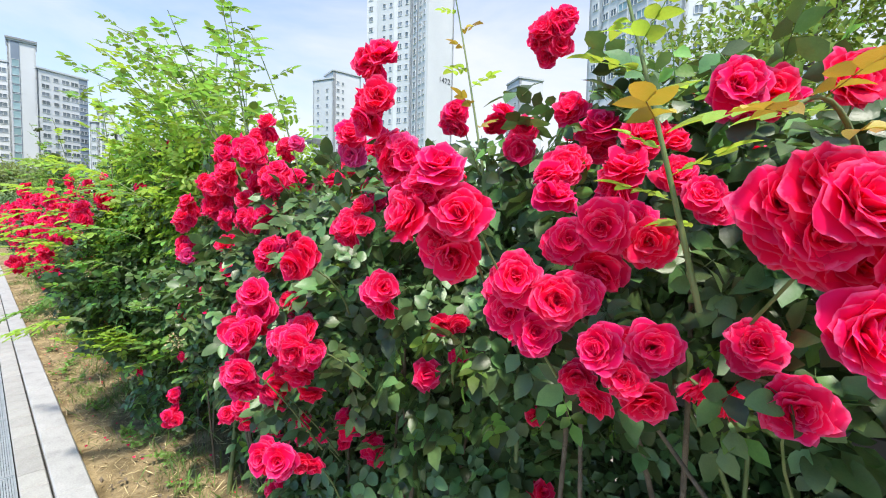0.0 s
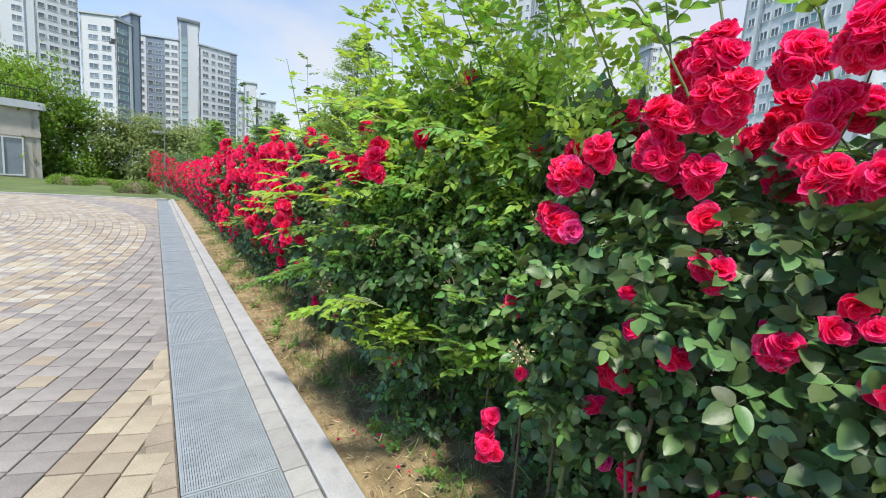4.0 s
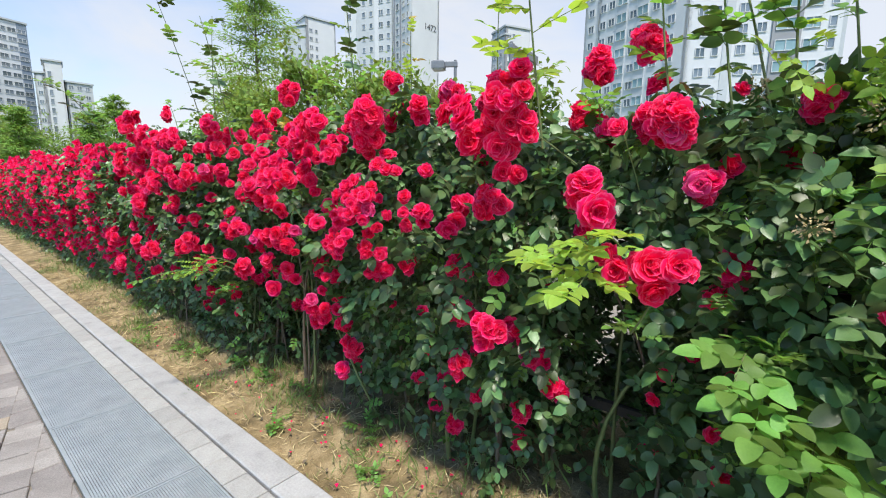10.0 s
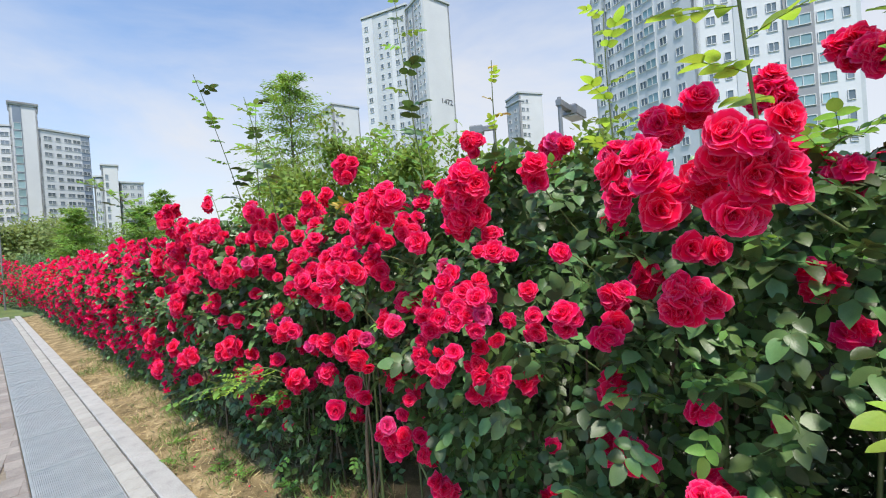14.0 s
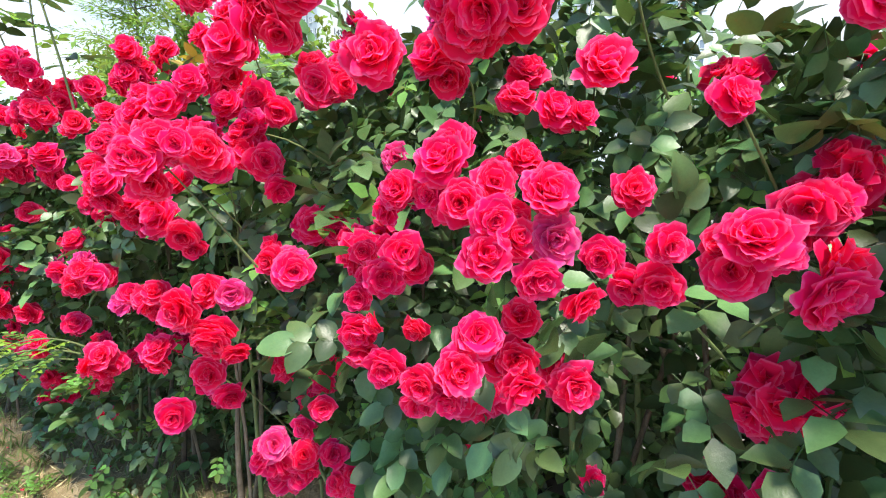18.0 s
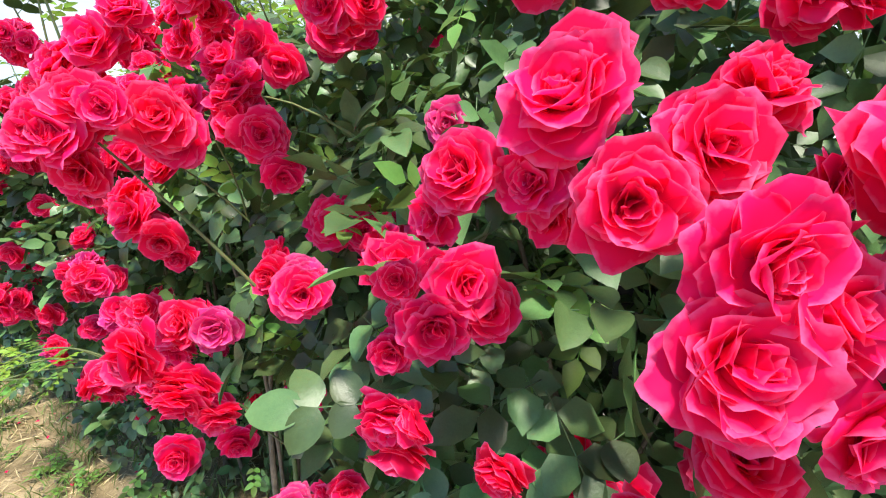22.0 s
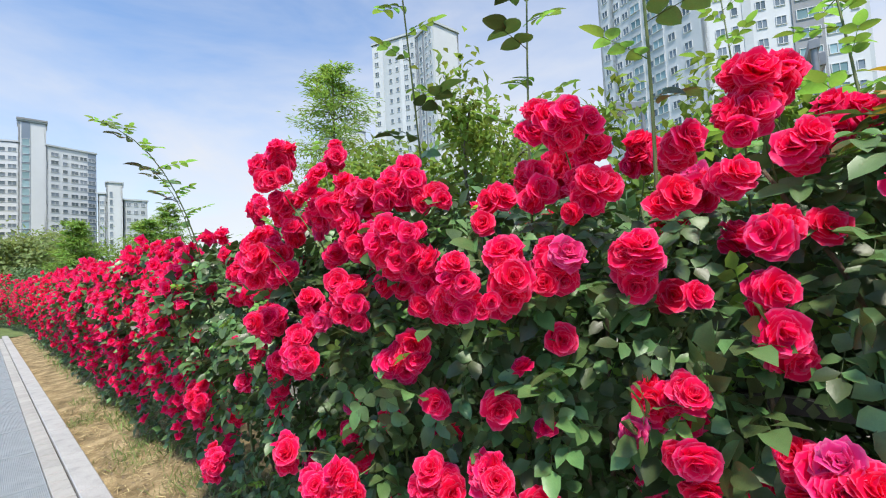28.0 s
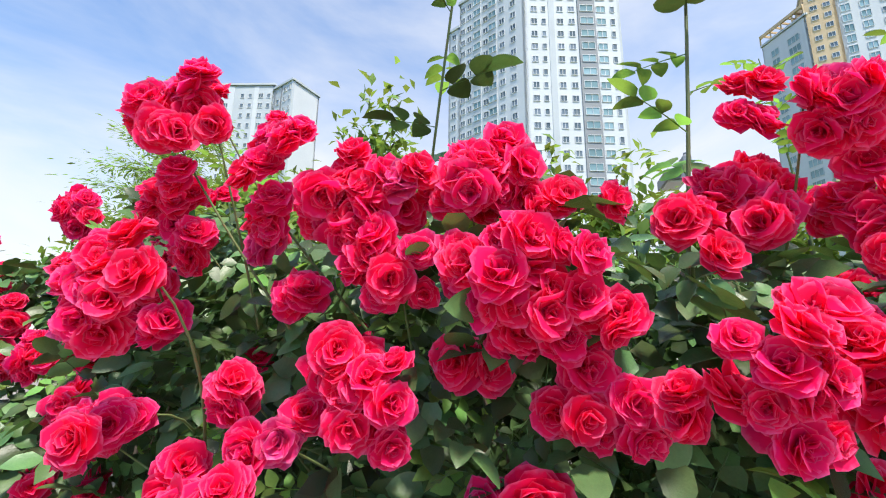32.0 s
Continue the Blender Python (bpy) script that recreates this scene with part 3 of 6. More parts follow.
def cluster(bush, at, radius, r, meshes=None):
    """A truss of roses: a deep dome of flowers that look outwards."""
    count = max(1, int(round((radius / 0.0265) ** 2)))
    centre = np.array(at)
    if count == 1:
        add_rose(bush, centre, (-0.8 + r.normal(0, 0.25), r.normal(-0.25, 0.35), 0.35 + r.normal(0, 0.35)), min(1.0, max(0.60, radius / 0.044)), r, True, meshes)
        return
    for i in range(count):
        rr = radius * 0.80 * math.sqrt((i + 0.35) / count)
        th = i * 2.4 + r.uniform(-0.3, 0.3)
        dy, dz = rr * math.cos(th), rr * math.sin(th)
        dome = -0.55 * radius * (1 - (rr / radius) ** 2)
        add_rose(bush, centre + np.array([dome + r.normal(0, 0.008) + 0.025, dy, dz]),
                 (-0.80, dy / radius * 1.3 - 0.2 + r.normal(0, 0.2), dz / radius * 1.1 + 0.25 + r.normal(0, 0.2)), r.uniform(0.72, 0.95), r, False, meshes)


def cane(parent, base, tip, bend, r, leaves, mats, radius=0.0042, name="cane", size=1.0, mat=None):
    """A long shoot with compound leaves set along it."""
    base, tip = np.array(base, float), np.array(tip, float)
    mid = (base + tip) / 2 + np.array(bend)
    pts = bezier(base, mid, tip, 9)
    v, f = tube_arrays(pts, np.linspace(radius, radius * 0.4, 9), 6)
    stem = child(name, mesh_of(name, v, f, [mat or M_CANE]), parent)
    for i in range(leaves):
        s = 0.22 + 0.78 * (i + 0.5) / leaves
        k = s * 8
        j = min(7, int(k))
        p = pts[j] + (pts[j + 1] - pts[j]) * (k - j)
        th = i * 2.4 + r.uniform(-0.5, 0.5)
        out = np.array([math.cos(th), math.sin(th), 0.35 + r.uniform(-0.2, 0.4)])
        me = mats[int(r.integers(len(mats)))]
        child("leaf", me, stem, m=turned(p, out, (0.1 * r.normal(), 0.1 * r.normal(), 1), size * r.uniform(0.75, 1.15) * (1.1 - 0.45 * s)))
    return stem


HEDGE = []


def hollow(y, z):
    """The dark gaps low in the hedge, where bare stems show."""
    return (z < 1.22) & (y < 0.55) | (z < 1.30) & (np.abs(y - 6.62) < 0.30) | (z < 1.24) & (np.abs(y - 4.74) < 0.13)


def rose_bush(y0, y1, trusses, blooms, overblown=()):
    """One plant of the hedge, with its trusses and its single large blooms, each as x, y, z, radius."""
    clusters = trusses + blooms
    r = np.random.default_rng(100 + len(HEDGE))
    green = float(greenness(np.array((y0 + y1) / 2)))
    bush = empty("rose_bush", (0.75, (y0 + y1) / 2, 0))
    bush.matrix_basis = Matrix.Identity(4)
    width = y1 - y0
    if green > 0.5:
        tagged(bush, "climbing rose hedge with light green leaves, few red roses", "rose bush", "rose hedge")
    else:
        tagged(bush, "climbing rose hedge covered in crimson double roses", "rose bush", "rose hedge")
    # woody stems
    for k in range(max(3, int(width * 9))):
        by = r.uniform(y0, y1)
        bx = r.uniform(0.5, 0.85)
        tz = r.uniform(0.9, 1.7)
        pts = bezier((bx, by, 0.0), (bx + r.normal(0, 0.12), by + r.normal(0, 0.1), tz * 0.6), (bx - r.uniform(0.0, 0.12), by + r.normal(0, 0.2), tz), 8)
        v, f = tube_arrays(pts, np.linspace(r.uniform(0.006, 0.014), 0.004, 8), 6)
        child("stem", mesh_of("stem", v, f, [M_WOOD if k % 3 else M_CANE]), bush)
    # foliage in depth
    count = int(width * (1150 + 1200 * green))
    pos, axis, n = spread_leaves(y0 - 0.03, y1 + 0.03, count, r)
    pos = clear_trusses(pos, clusters)
    thin = hollow(pos[:, 1], pos[:, 2])
    keep = (~thin | (r.uniform(0, 1, count) < 0.07)) & ((pos[:, 2] > 1.05) | (pos[:, 1] < 4.4) | (r.uniform(0, 1, count) < 0.70 - 0.15 * smooth(6.8, 7.2, pos[:, 1])))
    pos, axis, n = pos[keep], axis[keep], n[keep]
    g = greenness(pos[:, 1])
    pick = r.uniform(0, 1, len(pos))
    fresh = pick < g * (0.04 + 0.80 * smooth(1.25, 1.75, pos[:, 2]))
    light = ~fresh & (pick < 0.10 + g * (0.22 + 0.50 * smooth(0.95, 1.6, pos[:, 2])))
    dark = ~fresh & ~light
    for sel, shapes, mat, words in ((dark, T_LEAF, M_LEAF, "dense dark green rose leaves"), (light, T_LIGHT, M_LIGHT, "light green leaflets"), (fresh, T_LIGHT + T_GREEN, M_YOUNG, "fresh yellow-green leaves")):
        if sel.any():
            leaf_stuff("foliage", shapes, mat, pos[sel], axis[sel], n[sel], r, bush, words, 0.8, 1.25)
    crest = int(width * 260 * green)
    if crest:
        yy = r.uniform(y0, y1, crest)
        pos = np.stack([r.uniform(0.25, 1.2, crest), yy, top_z(yy) - 0.05 + r.normal(0.0, 0.09, crest) + r.exponential(0.12, crest)], -1)
        axis = np.stack([-0.4 + 0 * yy, 0 * yy, 0.25 + 0 * yy], -1) + r.normal(0, 0.7, (crest, 3))
        leaf_stuff("young_foliage", T_LIGHT, M_YOUNG, pos, axis, r.normal(0, 0.5, (crest, 3)) + np.array([-0.3, 0, 0.8]), r, bush, "fresh yellow-green leaves", 0.9, 1.4)
    inner = int(width * (2200 + 400 * green + (1300 if y1 < 1.0 else 0)))
    y = r.uniform(y0, y1, inner)
    z = r.uniform(0.12, 1.65 + 0.2 * green, inner)
    x = np.where(hollow(y, z), r.uniform(1.22, 1.45, inner), r.uniform(0.82, 1.42, inner))
    leaf_stuff("inner_foliage", T_INNER, M_LEAF, np.stack([x, y, z], -1), r.normal(0, 1, (inner, 3)), r.normal(0, 1, (inner, 3)) + np.array([-0.8, 0, 0.3]), r, bush, "shaded inner leaves", 0.9, 1.35)
    # separate leaves on the outer shell
    outer = int(width * 125)
    pos, axis, n = spread_leaves(y0, y1, outer, r, 0.06)
    pos[:, 0] -= 0.035
    pos = clear_trusses(pos, clusters)
    g = greenness(pos[:, 1])
    for i in range(outer):
        if hollow(pos[i, 1], pos[i, 2]) and i % 8:
            continue
        me = (NEAR_LIGHT if r.uniform() < g[i] * (0.12 + 0.65 * float(smooth(1.0, 1.7, pos[i, 2]))) + 0.11 else NEAR_LEAVES)[int(r.integers(5))]
        child("leaf", me, bush, m=turned(pos[i], axis[i], n[i], r.uniform(0.8, 1.25)))
    # roses: the large trusses, then smaller ones strewn between
    for x, yy, z, rad in trusses:
        cluster(bush, (x, yy, z), rad, r, HEROES if 5.2 < yy < 5.85 else None)
    for x, yy, z, rad in blooms:
        if rad > 0.0415:
            cluster(bush, (x, yy, z), rad, r)
            continue
        near = [b for b in blooms if abs(b[1] - yy) < 0.10 and abs(b[2] - z) < 0.10]
        close = 5.1 < yy < 5.8 or yy < 0.6
        out = np.array([x, yy, z]) - np.mean(near, axis=0)[:3]
        facing = np.array([-0.75, -0.40, 0.22]) + out * np.array([3.0, 9.0, 9.0]) + r.normal(0, 0.16, 3) - np.array([0, 0, 0.35 if z < 1.32 else 0.0])
        ob = child("rose", (HEROES if close else ROSES)[int(r.integers(8))], bush, m=face_out((x, yy, z), facing, r.uniform(0, 6.28), rad / (0.043 if close else 0.040)))
        if z < 1.4 and len(near) < 4:
            child("calyx", CALYX, ob)
        for k in range(1 if len(near) > 2 and close else 0 if close else 2 if len(near) > 2 else 1 if len(near) > 1 else 0):
            off = np.array([r.uniform(0.012, 0.035), *r.normal(0, 0.030, 2)])
            add_rose(bush, np.array([x, yy, z]) + off, facing + off * np.array([0, 12, 12]), min(1.0, rad / 0.040) * r.uniform(0.8, 1.0), r)
    for x, yy, z, rad in overblown:
        child("rose", FADED[0], bush, "overblown rose fading to purple", m=face_out((x, yy, z), (-0.7, -0.5, -0.1), r.uniform(0, 6.28), rad / 0.040))
    centre = (y0 + y1) / 2
    density = 5 if green > 0.5 else (22 if centre < 2.4 else 30)
    for k in range(int(width * 1.5 * density)):
        yy = r.uniform(y0, y1)
        z = 0.22 + (float(top_z(yy)) - 0.1) * r.uniform() ** 0.7
        x = float(face_x(yy, z)) + r.uniform(-0.06, 0.04)
        if any((yy - c[1]) ** 2 + (z - c[2]) ** 2 < (c[3] + 0.04) ** 2 for c in clusters):
            continue
        if hollow(yy, z):
            continue
        cluster(bush, (x, yy, z), r.choice([0.030, 0.036, 0.050, 0.066]), r, SMALL_ROSES)
    for k in range(int(width * (2 if green > 0.5 else 9))):
        yy, x = r.uniform(y0, y1), r.uniform(0.55, 1.35)
        add_rose(bush, (x, yy, float(top_z(yy)) - 0.10 * abs(x - 0.8) + 0.03), (r.normal(-0.2, 0.3), r.normal(0, 0.3), 1.0), r.uniform(0.7, 0.95), r, False, SMALL_ROSES)
    # stalks that carry the trusses
    for x, yy, z, rad in clusters:
        if r.uniform() < (0.5 if z > 1.75 else 0.25):
            low = min(z - r.uniform(0.05, 0.3), 1.5)
            pts = bezier((x + 0.03, yy, z), (x + 0.10, yy + r.normal(0, 0.03), (z + low) / 2 + 0.06), (x + 0.22, yy + r.normal(0, 0.08), low), 6)
            v, f = tube_arrays(pts, np.linspace(0.0014, 0.0028, 6), 5)
            child("stalk", mesh_of("stalk", v, f, [M_CANE]), bush)
    HEDGE.append((centre, bush))
    return bush


rose_bush(-0.90, 0.25,
          [],
          [(0.270, 0.123, 1.573, 0.026), (0.378, 0.131, 1.266, 0.031), (0.189, 0.158, 1.371, 0.034), (0.344, 0.178, 1.612, 0.031), (0.160, 0.184, 1.332, 0.028), (0.245, 0.188, 1.506, 0.038), (0.157, 0.219, 1.363, 0.033), (0.346, 0.230, 1.681, 0.037), (0.210, 0.242, 1.525, 0.040), (0.115, 0.030, 1.553, 0.036), (0.112, -0.003, 1.569, 0.038), (0.095, -0.025, 1.550, 0.036), (0.112, 0.000, 1.525, 0.035), (0.135, 0.022, 1.523, 0.036),
           (0.269, 0.058, 1.380, 0.034), (0.225, 0.011, 1.322, 0.037), (0.105, -0.034, 1.442, 0.036), (0.426, 0.073, 1.738, 0.040), (0.370, 0.108, 1.739, 0.040), (0.285, -0.016, 1.699, 0.034)])
rose_bush(0.25, 0.60,
          [],
          [(0.313, 0.261, 1.610, 0.042), (0.163, 0.283, 1.417, 0.037), (0.265, 0.291, 1.275, 0.029), (0.212, 0.292, 1.506, 0.032), (0.160, 0.310, 1.367, 0.034), (0.134, 0.333, 1.449, 0.038), (0.289, 0.352, 1.582, 0.038), (0.024, 0.353, 1.539, 0.037), (0.146, 0.354, 1.391, 0.035), (0.449, 0.358, 1.713, 0.043), (0.352, 0.375, 1.639, 0.037), (0.014, 0.396, 1.589, 0.045), (0.036, 0.403, 1.497, 0.037), (-0.007, 0.427, 1.536, 0.036), (0.472, 0.429, 1.783, 0.037), (0.451, 0.539, 1.729, 0.044)])
rose_bush(0.60, 0.95,
          [(0.77, 0.64, 2.10, 0.086), (0.23, 0.72, 1.68, 0.065), (0.25, 0.92, 1.73, 0.054)],
          [(0.303, 0.627, 1.292, 0.029), (0.130, 0.652, 1.387, 0.045), (0.105, 0.657, 1.749, 0.047), (0.153, 0.700, 1.852, 0.045), (0.761, 0.789, 1.892, 0.041), (0.104, 0.837, 1.228, 0.022), (0.194, 0.845, 1.512, 0.025), (0.562, 0.849, 1.846, 0.043), (0.065, 0.858, 1.423, 0.034), (0.076, 0.872, 1.228, 0.037), (0.201, 0.878, 1.511, 0.042), (0.066, 0.895, 1.242, 0.045), (0.107, 0.908, 1.152, 0.035), (0.082, 0.937, 1.235, 0.042)])
rose_bush(0.95, 1.20,
          [(0.10, 1.11, 1.27, 0.056), (0.23, 1.15, 1.28, 0.053), (0.52, 1.17, 1.63, 0.055)],
          [(0.141, 0.953, 0.905, 0.027), (0.055, 0.987, 0.946, 0.041), (0.028, 1.041, 1.146, 0.031), (0.029, 1.062, 1.234, 0.032), (0.027, 1.069, 1.132, 0.049), (0.028, 1.097, 1.128, 0.038), (0.075, 1.103, 1.324, 0.046), (0.136, 1.111, 1.040, 0.035), (0.038, 1.122, 1.232, 0.035)])
rose_bush(1.20, 1.60,
          [(0.34, 1.35, 1.79, 0.027), (0.25, 1.37, 1.42, 0.056), (0.78, 1.41, 1.82, 0.069), (0.25, 1.49, 1.30, 0.027), (0.35, 1.55, 1.67, 0.071), (0.31, 1.55, 1.14, 0.032), (0.29, 1.57, 1.25, 0.024), (0.30, 1.59, 1.53, 0.048)],
          [(0.292, 1.241, 1.370, 0.047), (0.271, 1.244, 1.449, 0.049), (0.206, 1.300, 1.415, 0.050), (0.426, 1.354, 1.024, 0.050), (0.258, 1.358, 0.928, 0.043), (0.271, 1.361, 0.991, 0.037), (0.634, 1.490, 1.739, 0.046), (0.180, 1.504, 1.161, 0.030), (0.418, 1.586, 1.808, 0.043)])
rose_bush(1.60, 2.30,
          [(0.29, 1.60, 1.28, 0.031), (0.27, 1.61, 0.80, 0.037), (0.29, 1.64, 1.78, 0.065), (0.33, 1.66, 1.80, 0.069), (0.27, 1.68, 0.78, 0.046), (0.30, 1.68, 1.52, 0.058), (0.36, 1.71, 1.67, 0.052), (0.31, 1.74, 1.60, 0.038), (0.25, 1.77, 0.72, 0.033), (0.39, 1.79, 1.79, 0.065), (0.48, 1.79, 1.54, 0.067), (0.54, 1.83, 1.71, 0.065), (0.30, 1.86, 1.30, 0.056), (0.32, 1.91, 1.70, 0.084), (0.32, 1.92, 1.42, 0.035), (0.32, 1.93, 1.53, 0.052), (0.32, 1.94, 1.81, 0.077), (0.28, 2.02, 1.66, 0.062), (0.30, 2.02, 1.57, 0.054), (0.48, 2.06, 1.85, 0.081), (0.37, 2.08, 1.60, 0.073), (0.55, 2.11, 1.76, 0.074), (0.25, 2.18, 1.59, 0.048), (0.25, 2.28, 1.52, 0.061)],
          [(0.362, 1.618, 1.885, 0.048), (0.277, 1.620, 1.232, 0.027), (0.528, 1.705, 1.702, 0.042), (0.298, 1.710, 1.160, 0.051), (0.434, 1.793, 0.669, 0.047), (0.382, 1.857, 0.617, 0.034), (0.301, 1.889, 1.418, 0.033), (0.536, 1.908, 1.641, 0.044), (0.440, 2.040, 1.538, 0.052)])
rose_bush(2.30, 3.30,
          [(0.27, 2.30, 1.36, 0.059), (0.27, 2.32, 1.52, 0.065), (0.59, 2.33, 1.74, 0.078), (0.29, 2.33, 1.37, 0.063), (0.28, 2.37, 1.38, 0.055), (0.29, 2.37, 1.17, 0.027), (0.42, 2.39, 1.61, 0.062), (0.29, 2.43, 0.81, 0.028), (0.27, 2.55, 0.46, 0.065), (0.28, 2.57, 0.57, 0.045), (0.29, 2.58, 0.44, 0.063), (-0.00, 3.15, 1.53, 0.080)],
          [(0.342, 2.557, 1.024, 0.049), (0.308, 3.274, 1.684, 0.044)])
rose_bush(3.30, 4.30,
          [(0.16, 3.38, 1.63, 0.054), (0.21, 3.77, 0.83, 0.055)],
          [(0.134, 3.613, 1.210, 0.045), (0.211, 3.652, 0.777, 0.040), (0.547, 4.199, 1.669, 0.052), (0.596, 4.249, 1.532, 0.045)])
rose_bush(4.30, 4.85,
          [(0.35, 4.43, 1.44, 0.053), (0.31, 4.52, 1.62, 0.079), (0.40, 4.58, 1.64, 0.078), (0.27, 4.66, 1.61, 0.029), (0.59, 4.67, 1.91, 0.061), (0.72, 4.72, 1.98, 0.057)],
          [(0.494, 4.388, 1.499, 0.034), (-0.063, 4.410, 1.273, 0.032), (-0.062, 4.453, 1.208, 0.034), (-0.071, 4.463, 1.265, 0.038), (-0.080, 4.533, 1.249, 0.030), (-0.094, 4.575, 1.380, 0.041), (-0.090, 4.624, 1.435, 0.045), (0.033, 4.826, 1.578, 0.028)])
rose_bush(4.85, 5.20,
          [(0.75, 4.90, 1.92, 0.074), (0.07, 4.98, 0.96, 0.059), (0.13, 5.01, 1.38, 0.063)],
          [(-0.018, 4.866, 1.663, 0.030), (0.018, 4.874, 1.605, 0.035), (-0.015, 4.906, 1.681, 0.035), (0.014, 4.909, 1.542, 0.039), (0.048, 4.954, 1.620, 0.042), (0.279, 4.995, 1.828, 0.037), (0.213, 5.015, 1.107, 0.037), (0.236, 5.022, 1.480, 0.035), (0.041, 5.030, 1.565, 0.041), (0.006, 5.037, 1.641, 0.040), (0.274, 5.068, 1.786, 0.052), (0.212, 5.165, 1.620, 0.047)])
rose_bush(5.20, 5.45,
          [(0.28, 5.23, 0.70, 0.055), (0.31, 5.27, 0.90, 0.053)],
          [(0.165, 5.202, 1.273, 0.038), (0.237, 5.206, 1.363, 0.046), (0.111, 5.260, 1.324, 0.022), (0.099, 5.285, 1.341, 0.034), (0.502, 5.286, 1.780, 0.043), (0.151, 5.303, 1.487, 0.026), (0.116, 5.369, 1.277, 0.027), (0.139, 5.403, 1.387, 0.026), (0.223, 5.419, 1.729, 0.046), (0.025, 5.425, 1.506, 0.027), (0.064, 5.428, 1.313, 0.022), (0.047, 5.445, 1.167, 0.027)])
rose_bush(5.45, 5.70,
          [(0.54, 5.51, 1.85, 0.062), (0.07, 5.55, 1.71, 0.062), (0.12, 5.58, 1.62, 0.070), (0.10, 5.59, 1.66, 0.088)],
          [(-0.007, 5.466, 1.386, 0.026), (-0.007, 5.475, 1.299, 0.023), (0.138, 5.497, 1.492, 0.025), (0.028, 5.500, 1.160, 0.026), (0.028, 5.508, 1.196, 0.024), (-0.034, 5.512, 1.358, 0.023), (0.070, 5.514, 1.425, 0.023), (-0.037, 5.519, 1.325, 0.025), (-0.071, 5.532, 1.215, 0.023), (0.042, 5.536, 1.403, 0.021), (-0.068, 5.549, 1.180, 0.019), (0.182, 5.550, 1.554, 0.027), (0.157, 5.557, 1.515, 0.024), (-0.016, 5.558, 1.375, 0.025), (-0.076, 5.575, 1.194, 0.020), (0.010, 5.595, 1.425, 0.030), (0.017, 5.614, 1.383, 0.021), (-0.014, 5.618, 1.226, 0.016), (-0.067, 5.623, 1.198, 0.022), (0.009, 5.653, 1.389, 0.024), (-0.013, 5.670, 1.542, 0.034), (0.093, 5.682, 1.279, 0.027), (0.194, 5.691, 1.597, 0.047)],
          [(0.004, 5.462, 1.338, 0.026)])
rose_bush(5.70, 5.95,
          [(0.53, 5.86, 1.94, 0.055), (0.27, 5.92, 0.60, 0.065), (0.08, 5.93, 1.69, 0.084)],
          [(0.063, 5.713, 1.267, 0.030), (0.037, 5.743, 1.185, 0.029), (0.067, 5.753, 1.301, 0.019), (0.081, 5.776, 1.225, 0.021), (0.120, 5.900, 0.994, 0.022), (0.150, 5.910, 1.573, 0.029), (0.164, 5.934, 1.612, 0.027)])
rose_bush(5.95, 6.30,
          [(0.26, 5.99, 0.45, 0.049), (0.17, 6.01, 0.90, 0.029), (0.28, 6.01, 0.70, 0.047), (0.27, 6.05, 0.76, 0.041), (0.23, 6.10, 0.76, 0.046), (0.17, 6.11, 0.82, 0.045), (0.23, 6.15, 0.71, 0.058), (0.15, 6.25, 1.49, 0.054), (0.26, 6.26, 1.76, 0.032), (0.10, 6.26, 1.31, 0.029), (0.22, 6.27, 1.57, 0.038), (0.09, 6.28, 1.14, 0.048)],
          [(0.243, 5.959, 1.307, 0.028), (0.129, 5.964, 1.243, 0.035), (0.241, 5.993, 1.587, 0.031), (0.225, 6.004, 1.321, 0.039), (-0.004, 6.025, 1.139, 0.027), (0.385, 6.029, 1.714, 0.033), (0.025, 6.034, 1.458, 0.033), (0.134, 6.034, 1.255, 0.028), (0.002, 6.038, 1.149, 0.029), (0.294, 6.041, 1.647, 0.033), (0.156, 6.049, 1.445, 0.034), (-0.031, 6.057, 1.200, 0.031), (0.303, 6.070, 1.601, 0.030), (0.031, 6.074, 1.218, 0.028), (-0.010, 6.077, 1.534, 0.027), (-0.035, 6.082, 1.480, 0.024), (-0.052, 6.083, 1.440, 0.032), (0.139, 6.084, 1.464, 0.032), (0.111, 6.086, 1.660, 0.040), (-0.065, 6.096, 1.442, 0.029), (0.132, 6.102, 1.670, 0.026), (0.146, 6.103, 1.501, 0.035), (0.119, 6.120, 1.629, 0.028), (-0.025, 6.138, 1.516, 0.025)] +
          [(0.221, 6.140, 1.585, 0.034), (-0.033, 6.149, 1.439, 0.028), (0.121, 6.160, 1.616, 0.021), (0.152, 6.222, 1.706, 0.023), (0.088, 6.224, 1.300, 0.029), (0.135, 6.256, 0.984, 0.034), (0.070, 6.281, 1.340, 0.037), (0.152, 6.289, 0.960, 0.036)])
rose_bush(6.30, 6.80,
          [(0.26, 6.31, 1.66, 0.046), (0.20, 6.40, 1.51, 0.050), (0.11, 6.42, 1.01, 0.044), (0.09, 6.45, 1.16, 0.024), (0.32, 6.48, 1.92, 0.083), (0.08, 6.52, 1.40, 0.053), (0.10, 6.53, 1.12, 0.019), (0.45, 6.56, 1.71, 0.054), (0.17, 6.59, 1.35, 0.046), (0.20, 6.68, 1.44, 0.037), (0.15, 6.78, 0.90, 0.060)],
          [(0.147, 6.335, 1.415, 0.030), (0.117, 6.373, 0.861, 0.040), (0.099, 6.387, 1.150, 0.046), (0.263, 6.450, 1.653, 0.034), (0.271, 6.604, 1.479, 0.025), (0.097, 6.684, 0.944, 0.048), (0.169, 6.693, 1.518, 0.028), (0.285, 6.726, 1.281, 0.032), (0.264, 6.739, 1.581, 0.038), (0.172, 6.741, 1.455, 0.033)])
